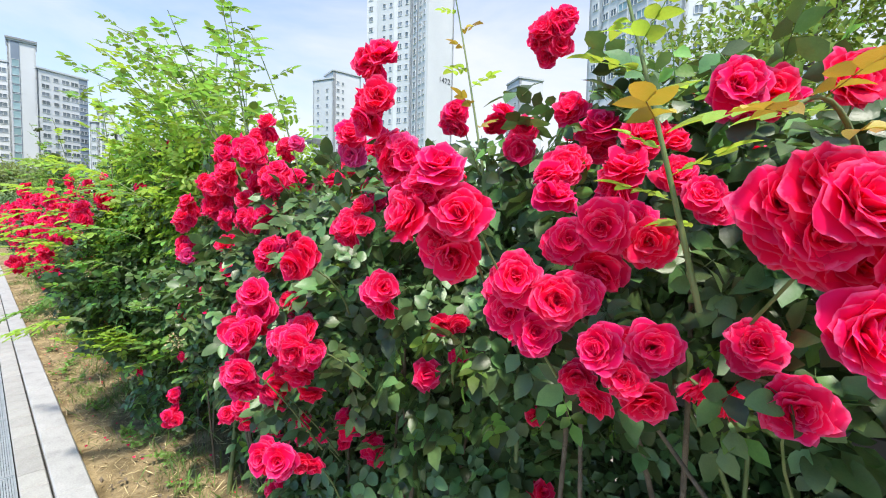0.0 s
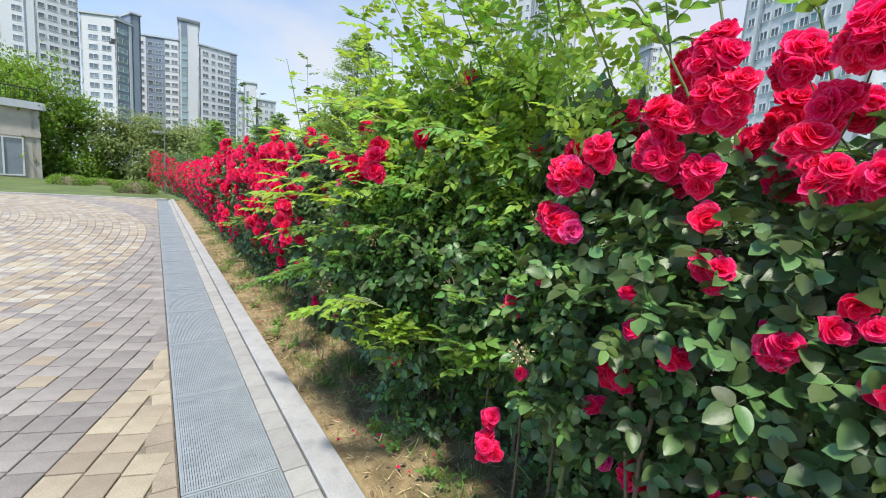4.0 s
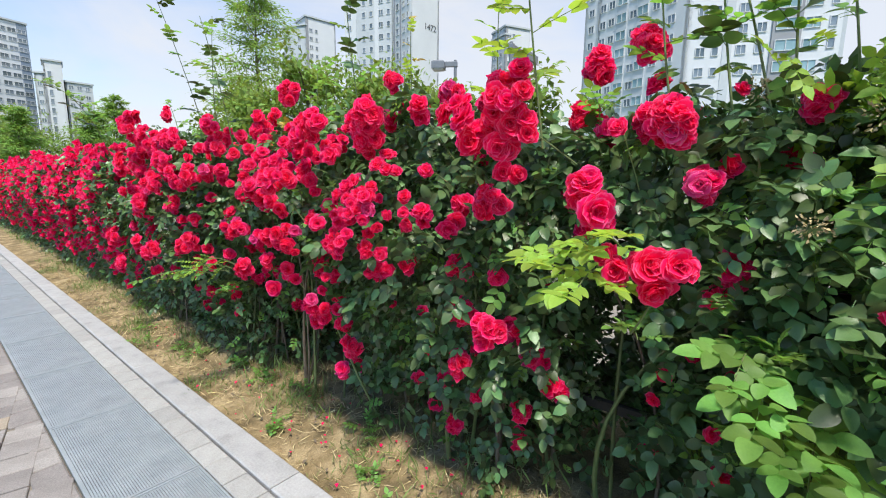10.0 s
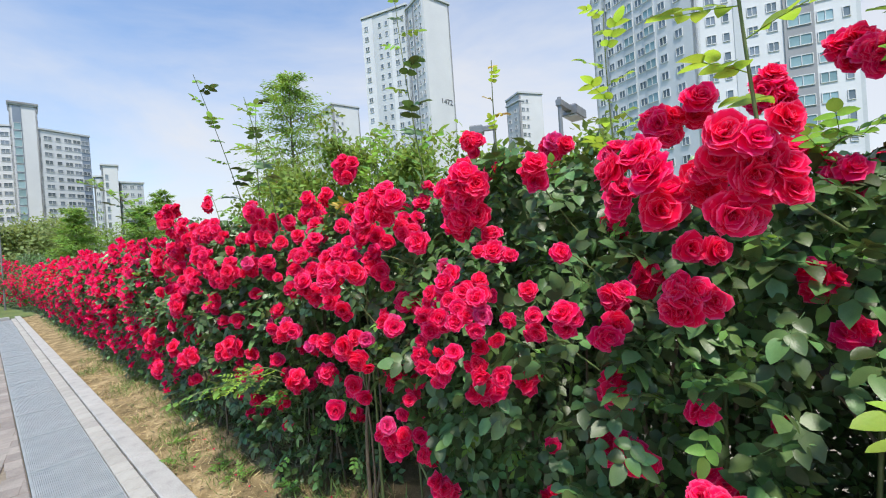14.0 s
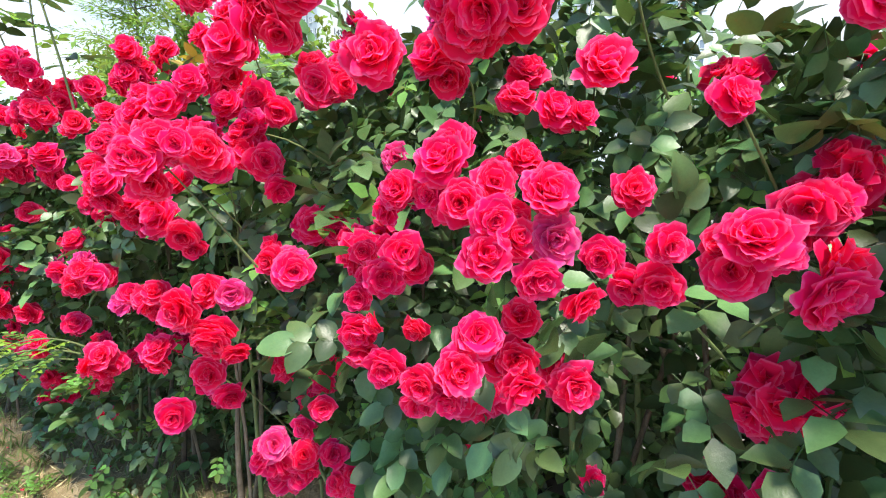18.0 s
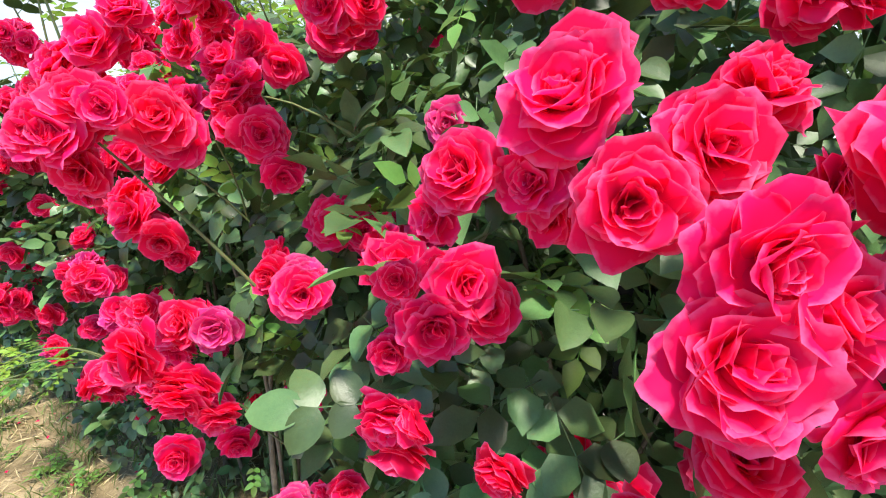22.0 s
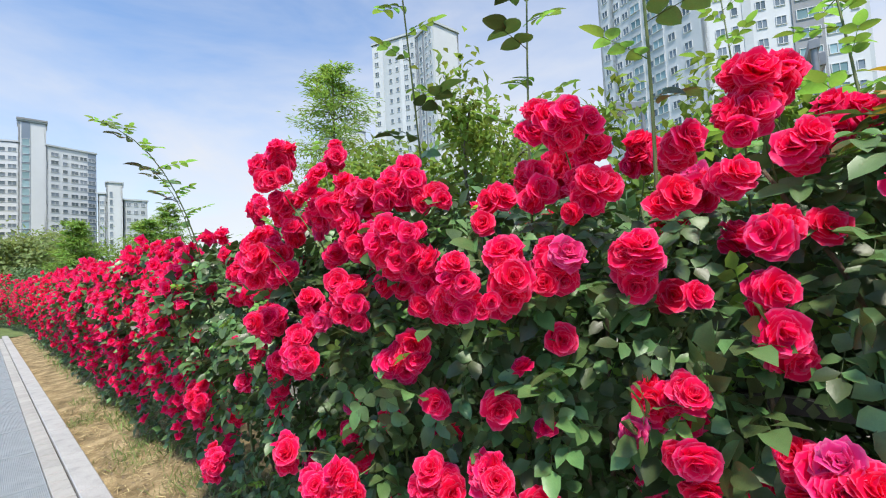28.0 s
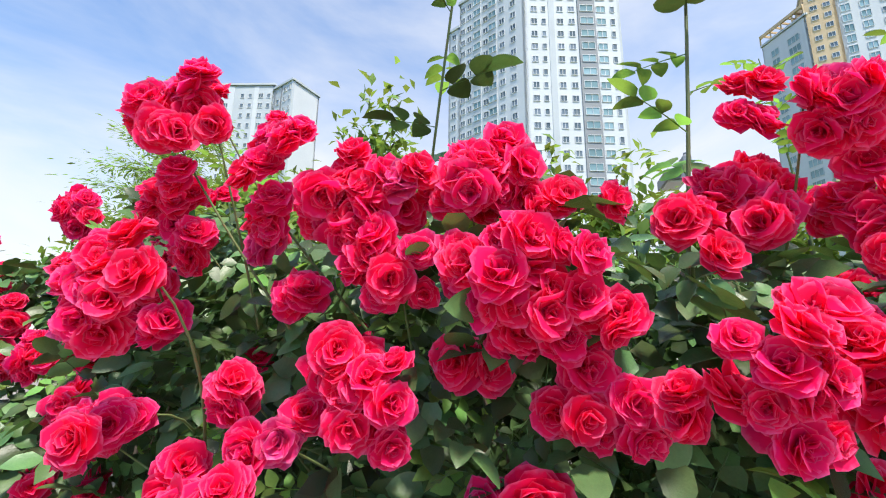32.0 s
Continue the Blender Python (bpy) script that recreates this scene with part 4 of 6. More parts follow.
rose_bush(6.80, 7.12,
          [(0.15, 6.84, 1.16, 0.060), (0.18, 6.88, 1.15, 0.059), (0.26, 6.91, 1.52, 0.034), (0.41, 6.93, 1.79, 0.053), (0.38, 6.94, 1.83, 0.054), (0.37, 6.95, 1.76, 0.054), (0.31, 6.97, 1.63, 0.033), (0.22, 7.02, 1.42, 0.028), (0.32, 7.05, 1.72, 0.042), (0.23, 7.06, 1.25, 0.032), (0.25, 7.07, 1.60, 0.040), (0.21, 7.12, 1.47, 0.054), (0.22, 7.12, 0.95, 0.033)],
          [(0.352, 6.840, 1.533, 0.034), (0.353, 6.865, 1.684, 0.044), (0.451, 6.893, 1.857, 0.043), (0.227, 6.908, 1.356, 0.039), (0.246, 6.910, 1.426, 0.033), (0.477, 6.986, 1.524, 0.039), (0.173, 7.032, 1.141, 0.036), (0.238, 7.056, 1.219, 0.049), (0.516, 7.057, 1.657, 0.050), (0.346, 7.094, 1.412, 0.035), (0.236, 7.107, 1.214, 0.051)])
rose_bush(7.12, 7.38,
          [(0.20, 7.12, 1.50, 0.047), (0.21, 7.15, 1.16, 0.030), (0.61, 7.21, 1.79, 0.066), (0.23, 7.21, 1.72, 0.035), (0.23, 7.22, 1.65, 0.059), (0.20, 7.24, 1.79, 0.067), (0.15, 7.24, 1.49, 0.049), (0.19, 7.24, 1.59, 0.021), (0.14, 7.28, 1.45, 0.029), (0.19, 7.28, 1.49, 0.055), (0.34, 7.32, 1.72, 0.072), (0.22, 7.32, 1.85, 0.028), (0.23, 7.34, 1.65, 0.033), (0.27, 7.37, 1.70, 0.053), (0.13, 7.37, 1.41, 0.041)],
          [(0.550, 7.126, 1.756, 0.042), (0.514, 7.131, 1.581, 0.040), (0.139, 7.226, 0.888, 0.048), (0.199, 7.281, 1.816, 0.028), (0.204, 7.282, 1.325, 0.035), (0.067, 7.322, 1.455, 0.051), (0.231, 7.330, 1.799, 0.030), (0.177, 7.342, 0.968, 0.039), (0.094, 7.347, 1.523, 0.040)])
rose_bush(7.38, 7.62,
          [(0.13, 7.42, 1.59, 0.030), (0.20, 7.44, 1.65, 0.039), (0.14, 7.46, 1.00, 0.055), (0.12, 7.53, 1.66, 0.025), (0.07, 7.54, 1.52, 0.030), (0.12, 7.59, 0.97, 0.066), (0.07, 7.60, 1.49, 0.031)],
          [(0.076, 7.384, 1.037, 0.051), (0.008, 7.385, 1.461, 0.023), (0.002, 7.397, 1.503, 0.026), (0.029, 7.405, 1.400, 0.026), (0.136, 7.406, 1.171, 0.041), (0.003, 7.419, 1.470, 0.024), (0.046, 7.447, 1.445, 0.026), (0.088, 7.529, 1.420, 0.028), (0.033, 7.564, 1.581, 0.024), (0.095, 7.577, 1.454, 0.033), (0.049, 7.578, 1.535, 0.029), (0.083, 7.580, 1.402, 0.030), (0.164, 7.599, 1.692, 0.032), (0.132, 7.600, 1.155, 0.036)])
rose_bush(7.62, 7.90,
          [(0.11, 7.63, 1.27, 0.027), (0.10, 7.63, 0.94, 0.037), (0.04, 7.65, 1.56, 0.080), (0.10, 7.68, 1.26, 0.058), (0.15, 7.69, 1.73, 0.079), (0.09, 7.72, 1.72, 0.047), (0.08, 7.74, 1.24, 0.037), (0.06, 7.80, 1.40, 0.017), (0.06, 7.81, 1.46, 0.027), (0.09, 7.82, 1.72, 0.040), (-0.00, 7.83, 0.94, 0.065), (0.04, 7.85, 1.42, 0.062), (0.09, 7.88, 1.59, 0.035)],
          [(0.017, 7.627, 1.600, 0.027), (0.102, 7.644, 1.303, 0.040), (0.059, 7.650, 1.499, 0.029), (0.122, 7.689, 1.694, 0.029), (0.061, 7.718, 1.584, 0.034), (0.135, 7.733, 1.762, 0.036), (0.101, 7.742, 1.458, 0.035), (0.116, 7.762, 1.689, 0.029), (0.087, 7.791, 1.608, 0.026), (0.073, 7.826, 1.566, 0.033), (0.034, 7.856, 1.378, 0.031), (0.086, 7.865, 1.636, 0.036), (0.044, 7.884, 1.472, 0.036)])
rose_bush(7.90, 8.40,
          [(0.12, 7.91, 1.70, 0.098), (-0.01, 7.95, 0.90, 0.066), (0.03, 7.97, 0.75, 0.035), (0.11, 7.98, 1.70, 0.050), (-0.02, 7.99, 1.26, 0.071), (0.05, 8.01, 1.80, 0.034), (0.11, 8.02, 1.55, 0.033), (0.00, 8.05, 1.25, 0.063), (-0.04, 8.06, 0.97, 0.053), (0.09, 8.07, 1.70, 0.046), (0.05, 8.07, 1.41, 0.043), (0.05, 8.08, 1.75, 0.039), (0.12, 8.11, 1.65, 0.036), (0.02, 8.13, 1.82, 0.032), (0.04, 8.15, 1.29, 0.043), (0.02, 8.19, 1.91, 0.048), (-0.05, 8.23, 1.54, 0.073), (0.03, 8.23, 1.75, 0.033), (0.02, 8.23, 1.88, 0.067), (0.09, 8.24, 1.65, 0.043), (0.32, 8.29, 1.97, 0.068), (0.09, 8.30, 1.50, 0.037), (0.02, 8.30, 1.88, 0.050), (0.06, 8.31, 1.19, 0.045)] +
          [(0.08, 8.38, 1.34, 0.049), (0.10, 8.39, 1.59, 0.066), (0.15, 8.39, 1.75, 0.084)],
          [(0.099, 7.915, 1.777, 0.029), (0.058, 7.938, 1.391, 0.029), (0.065, 7.943, 1.696, 0.035), (0.024, 8.001, 1.344, 0.032), (0.158, 8.050, 1.555, 0.035), (-0.088, 8.103, 1.564, 0.034), (0.082, 8.104, 1.403, 0.043), (0.165, 8.149, 1.712, 0.046), (-0.006, 8.215, 1.816, 0.034), (-0.055, 8.224, 1.600, 0.032), (-0.047, 8.226, 1.350, 0.034), (0.076, 8.244, 1.931, 0.043), (0.015, 8.254, 1.359, 0.032), (-0.009, 8.263, 1.881, 0.035), (0.153, 8.317, 1.663, 0.050)])
rose_bush(8.40, 9.60,
          [(0.11, 8.43, 1.51, 0.060), (0.11, 8.47, 1.30, 0.066), (0.11, 8.50, 1.65, 0.057), (0.19, 8.68, 1.32, 0.061), (0.24, 8.92, 1.42, 0.071), (0.31, 8.93, 1.64, 0.096), (0.07, 8.96, 0.67, 0.092), (0.37, 9.09, 1.86, 0.096), (0.25, 9.11, 1.43, 0.076), (0.27, 9.13, 1.53, 0.079), (0.11, 9.26, 0.90, 0.109)],
          [])


def bush_at(y):
    return min(HEDGE, key=lambda h: abs(h[0] - y))[1]


r = np.random.default_rng(500)


def level_spray(base, tip, leaves, meshes, size):
    """An arching side shoot whose pinnate leaves lie level on both sides of it, one above another."""
    a, b = np.array(base, float), np.array(tip, float)
    pts = bezier(a, (a + b) / 2 + np.array([0, 0, 0.07]), b, 9)
    stem = child("spray", mesh_of("spray", *tube_arrays(pts, np.linspace(0.0035, 0.0015, 9), 5), [M_CANE]), bush_at(base[1]))
    way = unit(b - a)
    across = unit(np.cross(way, (0, 0, 1)))
    for i in range(leaves):
        k = 1.5 + 6.4 * i / max(1, leaves - 1)
        j = min(7, int(k))
        p = pts[j] + (pts[j + 1] - pts[j]) * (k - j)
        side = across * (1 if i % 2 else -1) * r.uniform(0.5, 1.1)
        out = way * (0.55 + 1.2 * (i == leaves - 1)) + side * (i < leaves - 1) + np.array([0, 0, r.uniform(-0.35, 0.15)])
        child("leaf", meshes[int(r.integers(len(meshes)))], stem, m=turned(p, out, (r.normal(-0.25, 0.18), r.normal(0, 0.18), 1), size * r.uniform(0.85, 1.12)))


def shoot(base, tip, bend, leaves, kind):
    """A tall shoot above the hedge."""
    cane(bush_at(base[1]), base, tip, bend, r, leaves, (NEAR_LIGHT + NEAR_LEAVES[:2], NEAR_LIGHT, NEAR_YOUNG, NEAR_BRONZE[:1] + NEAR_YOUNG)[kind], name="shoot", size=0.85 if kind == 3 else 1.5)


shoot((0.36, 7.43, 1.50), (0.33, 7.36, 2.52), (-0.05, -0.01, 0.0), 11, 0)
shoot((0.55, 8.00, 1.60), (0.08, 7.65, 2.70), (0.03, 0.02, 0.05), 12, 0)
shoot((0.65, 6.20, 1.55), (0.62, 6.36, 2.80), (0, 0.05, 0.0), 13, 0)
shoot((0.60, 5.75, 1.55), (0.55, 5.75, 2.25), (0, 0.04, 0.0), 9, 3)
shoot((0.72, 5.33, 1.55), (0.72, 5.36, 2.35), (0, 0.03, 0.0), 10, 2)
shoot((0.22, 4.87, 1.55), (0.05, 4.90, 2.35), (0.02, 0.02, 0.0), 10, 2)
shoot((0.30, 7.10, 1.60), (0.13, 7.07, 2.40), (0.02, -0.02, 0.0), 9, 0)
shoot((0.26, 9.62, 1.60), (-0.28, 9.30, 2.26), (0.05, -0.05, 0.32), 14, 0)
shoot((0.55, 10.6, 1.60), (0.15, 10.3, 2.30), (0.05, 0.0, 0.25), 12, 0)
shoot((0.22, 0.115, 1.42), (0.12, 0.20, 1.84), (-0.03, -0.01, 0.0), 11, 3)
level_spray((0.22, -0.02, 1.60), (0.06, 0.03, 1.62), 5, NEAR_BRONZE[:1] + NEAR_YOUNG, 0.7)
shoot((0.45, 2.00, 1.65), (0.15, 2.55, 2.35), (0, -0.1, 0.15), 13, 1)
shoot((0.45, 1.92, 1.65), (0.40, 2.31, 2.80), (0, -0.05, 0.1), 13, 1)
shoot((0.45, 2.70, 1.80), (0.20, 3.55, 2.65), (0, -0.2, 0.25), 16, 1)
shoot((0.55, 2.11, 1.60), (0.50, 2.32, 2.60), (0, 0.0, 0.05), 13, 1)
shoot((0.25, 3.63, 1.60), (0.20, 3.82, 2.45), (0, 0.0, 0.05), 12, 2)
shoot((0.55, 8.60, 1.60), (0.50, 8.75, 2.15), (0, -0.05, 0.1), 8, 1)
shoot((0.55, 0.70, 1.60), (0.55, 0.85, 2.25), (0, 0.0, 0.05), 9, 3)
shoot((0.60, 2.70, 1.80), (0.60, 2.75, 2.65), (0, 0.1, 0.05), 14, 1)
shoot((0.60, 3.30, 1.80), (0.50, 3.55, 2.75), (0, 0.1, 0.05), 15, 1)
shoot((0.45, 2.45, 1.70), (0.35, 2.85, 2.55), (0, -0.1, 0.05), 13, 1)
shoot((0.70, 3.70, 1.80), (0.70, 4.15, 2.70), (0, 0.0, 0.1), 14, 2)
shoot((0.60, 4.30, 1.60), (0.60, 4.55, 2.45), (0, 0.0, 0.1), 10, 1)
shoot((0.70, 6.75, 1.55), (0.75, 6.80, 2.20), (0, 0.0, 0.1), 12, 1)
shoot((0.95, 7.00, 1.55), (1.00, 7.05, 2.35), (0, 0.0, 0.1), 12, 1)
shoot((0.50, 2.30, 1.75), (0.10, 2.75, 2.50), (0, -0.1, 0.2), 13, 1)
shoot((0.60, 2.55, 1.75), (0.30, 2.60, 2.60), (0, 0.05, 0.1), 12, 1)
shoot((0.50, 2.95, 1.80), (0.10, 3.05, 2.45), (0.0, 0, 0.2), 12, 2)
shoot((0.70, 3.05, 1.80), (0.65, 3.2, 2.60), (0, 0.05, 0.1), 13, 1)
shoot((0.55, 3.15, 1.80), (0.25, 3.45, 2.40), (0, 0, 0.15), 12, 2)
shoot((0.60, 3.50, 1.80), (0.30, 3.75, 2.55), (0, 0, 0.1), 13, 1)
shoot((0.80, 2.85, 1.80), (0.85, 2.95, 2.75), (0, 0, 0.1), 14, 1)
shoot((0.75, 3.85, 1.75), (0.65, 3.95, 2.50), (0, 0, 0.1), 13, 1)
shoot((0.50, 4.00, 1.70), (0.30, 4.20, 2.35), (0, 0, 0.1), 12, 2)
shoot((0.60, 1.75, 1.65), (0.45, 1.95, 2.35), (0, 0, 0.1), 10, 1)
shoot((0.55, 2.75, 1.75), (-0.05, 2.95, 2.30), (0, 0, 0.25), 13, 1)
shoot((0.55, 3.30, 1.75), (0.0, 3.50, 2.25), (0, 0, 0.25), 12, 1)
shoot((0.85, 3.40, 1.80), (0.95, 3.55, 2.80), (0, 0, 0.1), 13, 1)
shoot((0.85, 4.10, 1.70), (0.90, 4.25, 2.60), (0, 0, 0.1), 13, 1)

shoot((0.60, 4.40, 1.60), (0.55, 4.50, 2.45), (0, 0.03, 0.0), 13, 0)
shoot((0.70, 4.25, 1.60), (0.62, 4.30, 2.55), (0, 0.03, 0.0), 13, 0)
shoot((0.48, 4.55, 1.60), (0.42, 4.62, 2.25), (0, 0.03, 0.0), 10, 1)

# the few roses of the green stretch stand out of its leaves
for x, y, z, size in ((0.12, 3.375, 1.635, 1.15), (0.15, 3.425, 1.595, 1.05), (0.05, 3.53, 1.545, 1.3), (0.07, 3.50, 1.50, 1.2), (-0.26, 3.685, 1.235, 0.95), (-0.25, 3.65, 1.20, 0.95), (-0.23, 3.70, 1.195, 0.9),
                      (0.10, 3.72, 0.87, 1.1), (0.11, 3.69, 0.835, 1.1), (0.12, 3.74, 0.90, 0.9), (0.10, 3.635, 1.22, 1.15)):
    add_rose(bush_at(y), (x, y, z), (-0.8 + r.normal(0, 0.2), r.normal(-0.25, 0.3), 0.2 + r.normal(0, 0.25)), size, r, True)

# fresh yellow-green growth that arches out of the hedge
SPRAYS = [(4.32, 0.70, 9, 0), (3.16, 0.72, 10, 1), (4.12, 0.70, 14, 0), (3.44, 0.73, 10, 1), (3.9, 0.62, 9, 1),
          (4.62, 0.95, 8, 0), (4.28, 1.0, 10, 0), (7.37, 0.62, 10, 0), (6.72, 1.72, 8, 2), (4.79, 1.66, 8, 0), (2.78, 1.62, 9, 1), (2.49, 0.80, 9, 0), (8.68, 0.48, 8, 0), (2.7, 1.0, 8, 0)]
for y, z, leaves, k in SPRAYS:
    x = float(face_x(y, z))
    cane(bush_at(y), (x + 0.12, y + 0.03, z - 0.06), (x - 0.16, y - 0.06, z + 0.02), (-0.05, 0, 0.09), r, leaves, (NEAR_LIGHT, NEAR_YOUNG, NEAR_BRONZE)[k], 0.003, "spray", 1.15)


def young_spray(at, canes, meshes, size, reach=1.0):
    """Several short canes that fan out of the hedge, thick with fresh leaves."""
    for k in range(canes):
        th = k * 2.4
        tip = np.array(at) + np.array([r.uniform(-0.10, 0.04), 0.12 * reach * math.cos(th), 0.09 * reach * math.sin(th)])
        base = np.array(at) + np.array([0.30, 0.03 * math.cos(th), -0.10])
        cane(bush_at(at[1]), base, tip, (-0.02, 0, 0.07), r, 6, meshes, 0.003, "spray", size)


level_spray((0.10, 4.66, 1.22), (-0.16, 4.65, 1.27), 7, NEAR_YOUNG, 1.05)
level_spray((0.08, 4.60, 1.18), (-0.18, 4.58, 1.22), 7, NEAR_YOUNG, 1.05)
level_spray((0.08, 4.56, 1.26), (-0.13, 4.59, 1.31), 6, NEAR_YOUNG, 1.0)
# low on the hedge, over the soil
for k in range(6):
    level_spray((0.12, 3.84 + 0.03 * (k % 3), 0.98 - 0.05 * (k % 3)), (-0.30 + 0.05 * k, 4.20 - 0.085 * k, 0.79 + 0.035 * k), 8, NEAR_LIGHT, 1.05)
for k in range(3):
    level_spray((-0.02, 2.93 + 0.06 * k, 0.95), (-0.26 + 0.02 * k, 3.11 + 0.05 * k, 0.91 - 0.02 * k), 6, NEAR_YOUNG, 0.9)
# feathery sprigs low beside the path
for k in range(3):
    level_spray((0.20, 6.98 + 0.05 * k, 0.90 - 0.03 * k), (0.02 - 0.05 * k, 7.08 + 0.05 * k, 0.93 - 0.05 * k), 7, NEAR_FERN, 1.1)
level_spray((0.10, 7.12, 0.84), (-0.24, 7.22, 0.84), 8, NEAR_ROUND, 0.75)
# from breast height up, where the growth is yellowest
level_spray((0.00, 3.47, 1.20), (-0.25, 3.68, 1.17), 7, NEAR_YOUNG, 1.0)
level_spray((0.05, 3.26, 1.38), (-0.27, 3.64, 1.44), 10, NEAR_YOUNG, 1.2)
level_spray((0.00, 3.22, 1.32), (-0.30, 3.44, 1.37), 8, NEAR_YOUNG, 1.2)
level_spray((0.08, 3.18, 1.50), (-0.26, 3.36, 1.52), 8, NEAR_YOUNG, 1.2)
level_spray((0.14, 3.42, 1.56), (-0.22, 3.82, 1.69), 10, NEAR_YOUNG, 1.15)
level_spray((0.20, 3.30, 1.72), (-0.12, 3.52, 1.82), 9, NEAR_YOUNG + NEAR_LIGHT[:2], 1.2)
level_spray((0.22, 2.95, 1.66), (-0.12, 3.12, 1.80), 9, NEAR_YOUNG + NEAR_LIGHT[:2], 1.2)
for k in range(3):
    level_spray((0.22, 3.10 - 0.24 * k, 1.20 + 0.20 * k), (-0.06, 3.16 - 0.24 * k, 1.24 + 0.20 * k), 7, NEAR_LIGHT, 1.05)
for k in range(4):
    level_spray((0.34, 4.28 - 0.05 * k, 0.98 - 0.06 * k), (0.08, 4.30 - 0.05 * k, 1.00 - 0.07 * k), 6, NEAR_ROUND, 1.1)
young_spray((0.02, 3.12, 0.78), 6, NEAR_YOUNG, 1.2)
young_spray((0.12, 3.50, 1.58), 5, NEAR_YOUNG, 1.2)
young_spray((0.06, 3.82, 1.12), 5, NEAR_LIGHT + NEAR_YOUNG, 1.25)
young_spray((0.10, 3.30, 1.30), 5, NEAR_LIGHT + NEAR_YOUNG, 1.25)
young_spray((0.17, 2.69, 0.80), 4, NEAR_LIGHT, 1.8)


def dried_head(parent, at, size, r):
    """A spent flower head: a tan tuft of small dry petals."""
    n = 70
    d = unit(r.normal(0, 1, (n, 3)))
    v, f = scatter(leaflet(0.012, 0.007, 0.2, 0.3, 0.8, 1), frames_of(d, unit(r.normal(0, 1, (n, 3)))), np.array(at) + d * size * r.uniform(0.2, 1, (n, 1)), r.uniform(0.7, 1.3, n))
    child("dried_bloom", mesh_of("dried_bloom", v, f, [M_DRY]), parent, "withered tan flower head")


for y, z in [(2.6, 1.95), (2.75, 1.72), (3.05, 1.9), (3.35, 1.78), (3.6, 1.95), (3.75, 1.6), (2.5, 1.35), (2.8, 1.05), (3.2, 1.2), (3.4, 0.95), (3.65, 1.3), (3.9, 1.75), (4.1, 1.6), (4.2, 1.35),
             (2.35, 1.5), (2.4, 0.9), (3.0, 0.75), (4.35, 1.72)]:
    dried_head(bush_at(y), (float(face_x(y, z)) - 0.08, y, z), 0.042, r)

# the hedge runs on, seen from afar only, except at k = -1
for k in range(-1, 11):
    # k = -1: unseen stretch behind the start, added to block light there
    y0 = 9.6 + k * 2.6 if k >= 0 else -4.0
    y1 = y0 + 2.6 if k >= 0 else -0.9
    r = np.random.default_rng(901 + k)
    bush = empty("rose_bush")
    tagged(bush, "distant or unseen stretch of hedge crowded with red roses", "rose bush", "rose hedge")
    count = int(4200 - 300 * min(k, 9))
    pos, axis, n = spread_leaves(y0, y1, count, r, 0.15)
    leaf_stuff("foliage", T_FLAT, M_LEAF, pos, axis, n, r, bush, "dark green leaves", 0.9, 1.5)
    m = int(560 - 40 * min(k, 8))
    y = r.uniform(y0, y1, m)
    z = 0.25 + (top_z(y) - 0.15) * r.uniform(0, 1, m) ** 0.75
    x = face_x(y, z) - 0.03 + r.uniform(-0.05, 0.08, m)
    nn = unit(np.stack([-0.9 + 0 * y, -0.35 + 0 * y, 0.35 + 0 * y], -1) + r.normal(0, 0.35, (m, 3)))
    vs, fs, rims, off = [], [], [], 0
    for j, (tv, tf, tr) in enumerate(FAR_ROSE):
        sel = np.arange(m) % 3 == j
        rot = frames_of(unit(np.cross(nn[sel], r.normal(0, 1, (sel.sum(), 3)))), nn[sel])
        v, f = scatter((tv, tf), rot, np.stack([x, y, z], -1)[sel], r.uniform(0.85, 1.4, sel.sum()))
        vs.append(v), fs.append(f + off), rims.append(np.tile(tr, sel.sum()))
        off += len(v)
    child("rose_mass", mesh_of("rose_mass", np.concatenate(vs), np.concatenate(fs), [M_PETAL], rim=np.concatenate(rims)), bush, "crowd of red roses", kind="stuff")
    for j in range(6):
        by = r.uniform(y0, y1)
        v, f = tube_arrays(bezier((0.7, by, 0), (0.65, by, 0.6), (float(face_x(by, 1.4)) + 0.25, by + r.normal(0, 0.2), 1.4), 6), 0.009, 5)
        child("stem", mesh_of("stem", v, f, [M_WOOD]), bush)

# dark rail fence inside the hedge
fence = tagged(empty("rail_fence"), "dark steel rail fence grown over by the roses", "fence")
for k in range(9):
    child("post", box_mesh("post", 0.93, 0.98, -0.3 + 2 * k, -0.25 + 2 * k, 0.0, 1.15, M_RAIL, 0.004), fence)
for z in (0.35, 1.02):
    child("rail", box_mesh("rail", 0.94, 0.97, -0.3, 15.8, z, z + 0.05, M_RAIL, 0.004), fence)

# ---- ground ----
tagged(new("ground", box_mesh("ground", -900, 900, -900, 900, -0.6, -0.32, M_LAWN)), "green ground reaching the horizon", "ground", kind="structure")


def sheet(name, x0, x1, y0, y1, nx, ny, mat, height):
    gx, gy = np.meshgrid(np.linspace(x0, x1, nx), np.linspace(y0, y1, ny))
    gz = height(gx, gy)
    v = np.stack([gx, gy, gz], -1).reshape(-1, 3)
    i, j = np.meshgrid(np.arange(ny - 1), np.arange(nx - 1), indexing="ij")
    f = np.stack([i * nx + j, i * nx + j + 1, (i + 1) * nx + j + 1, (i + 1) * nx + j], -1).reshape(-1, 4)
    return new(name, mesh_of(name, v, f, [mat]))


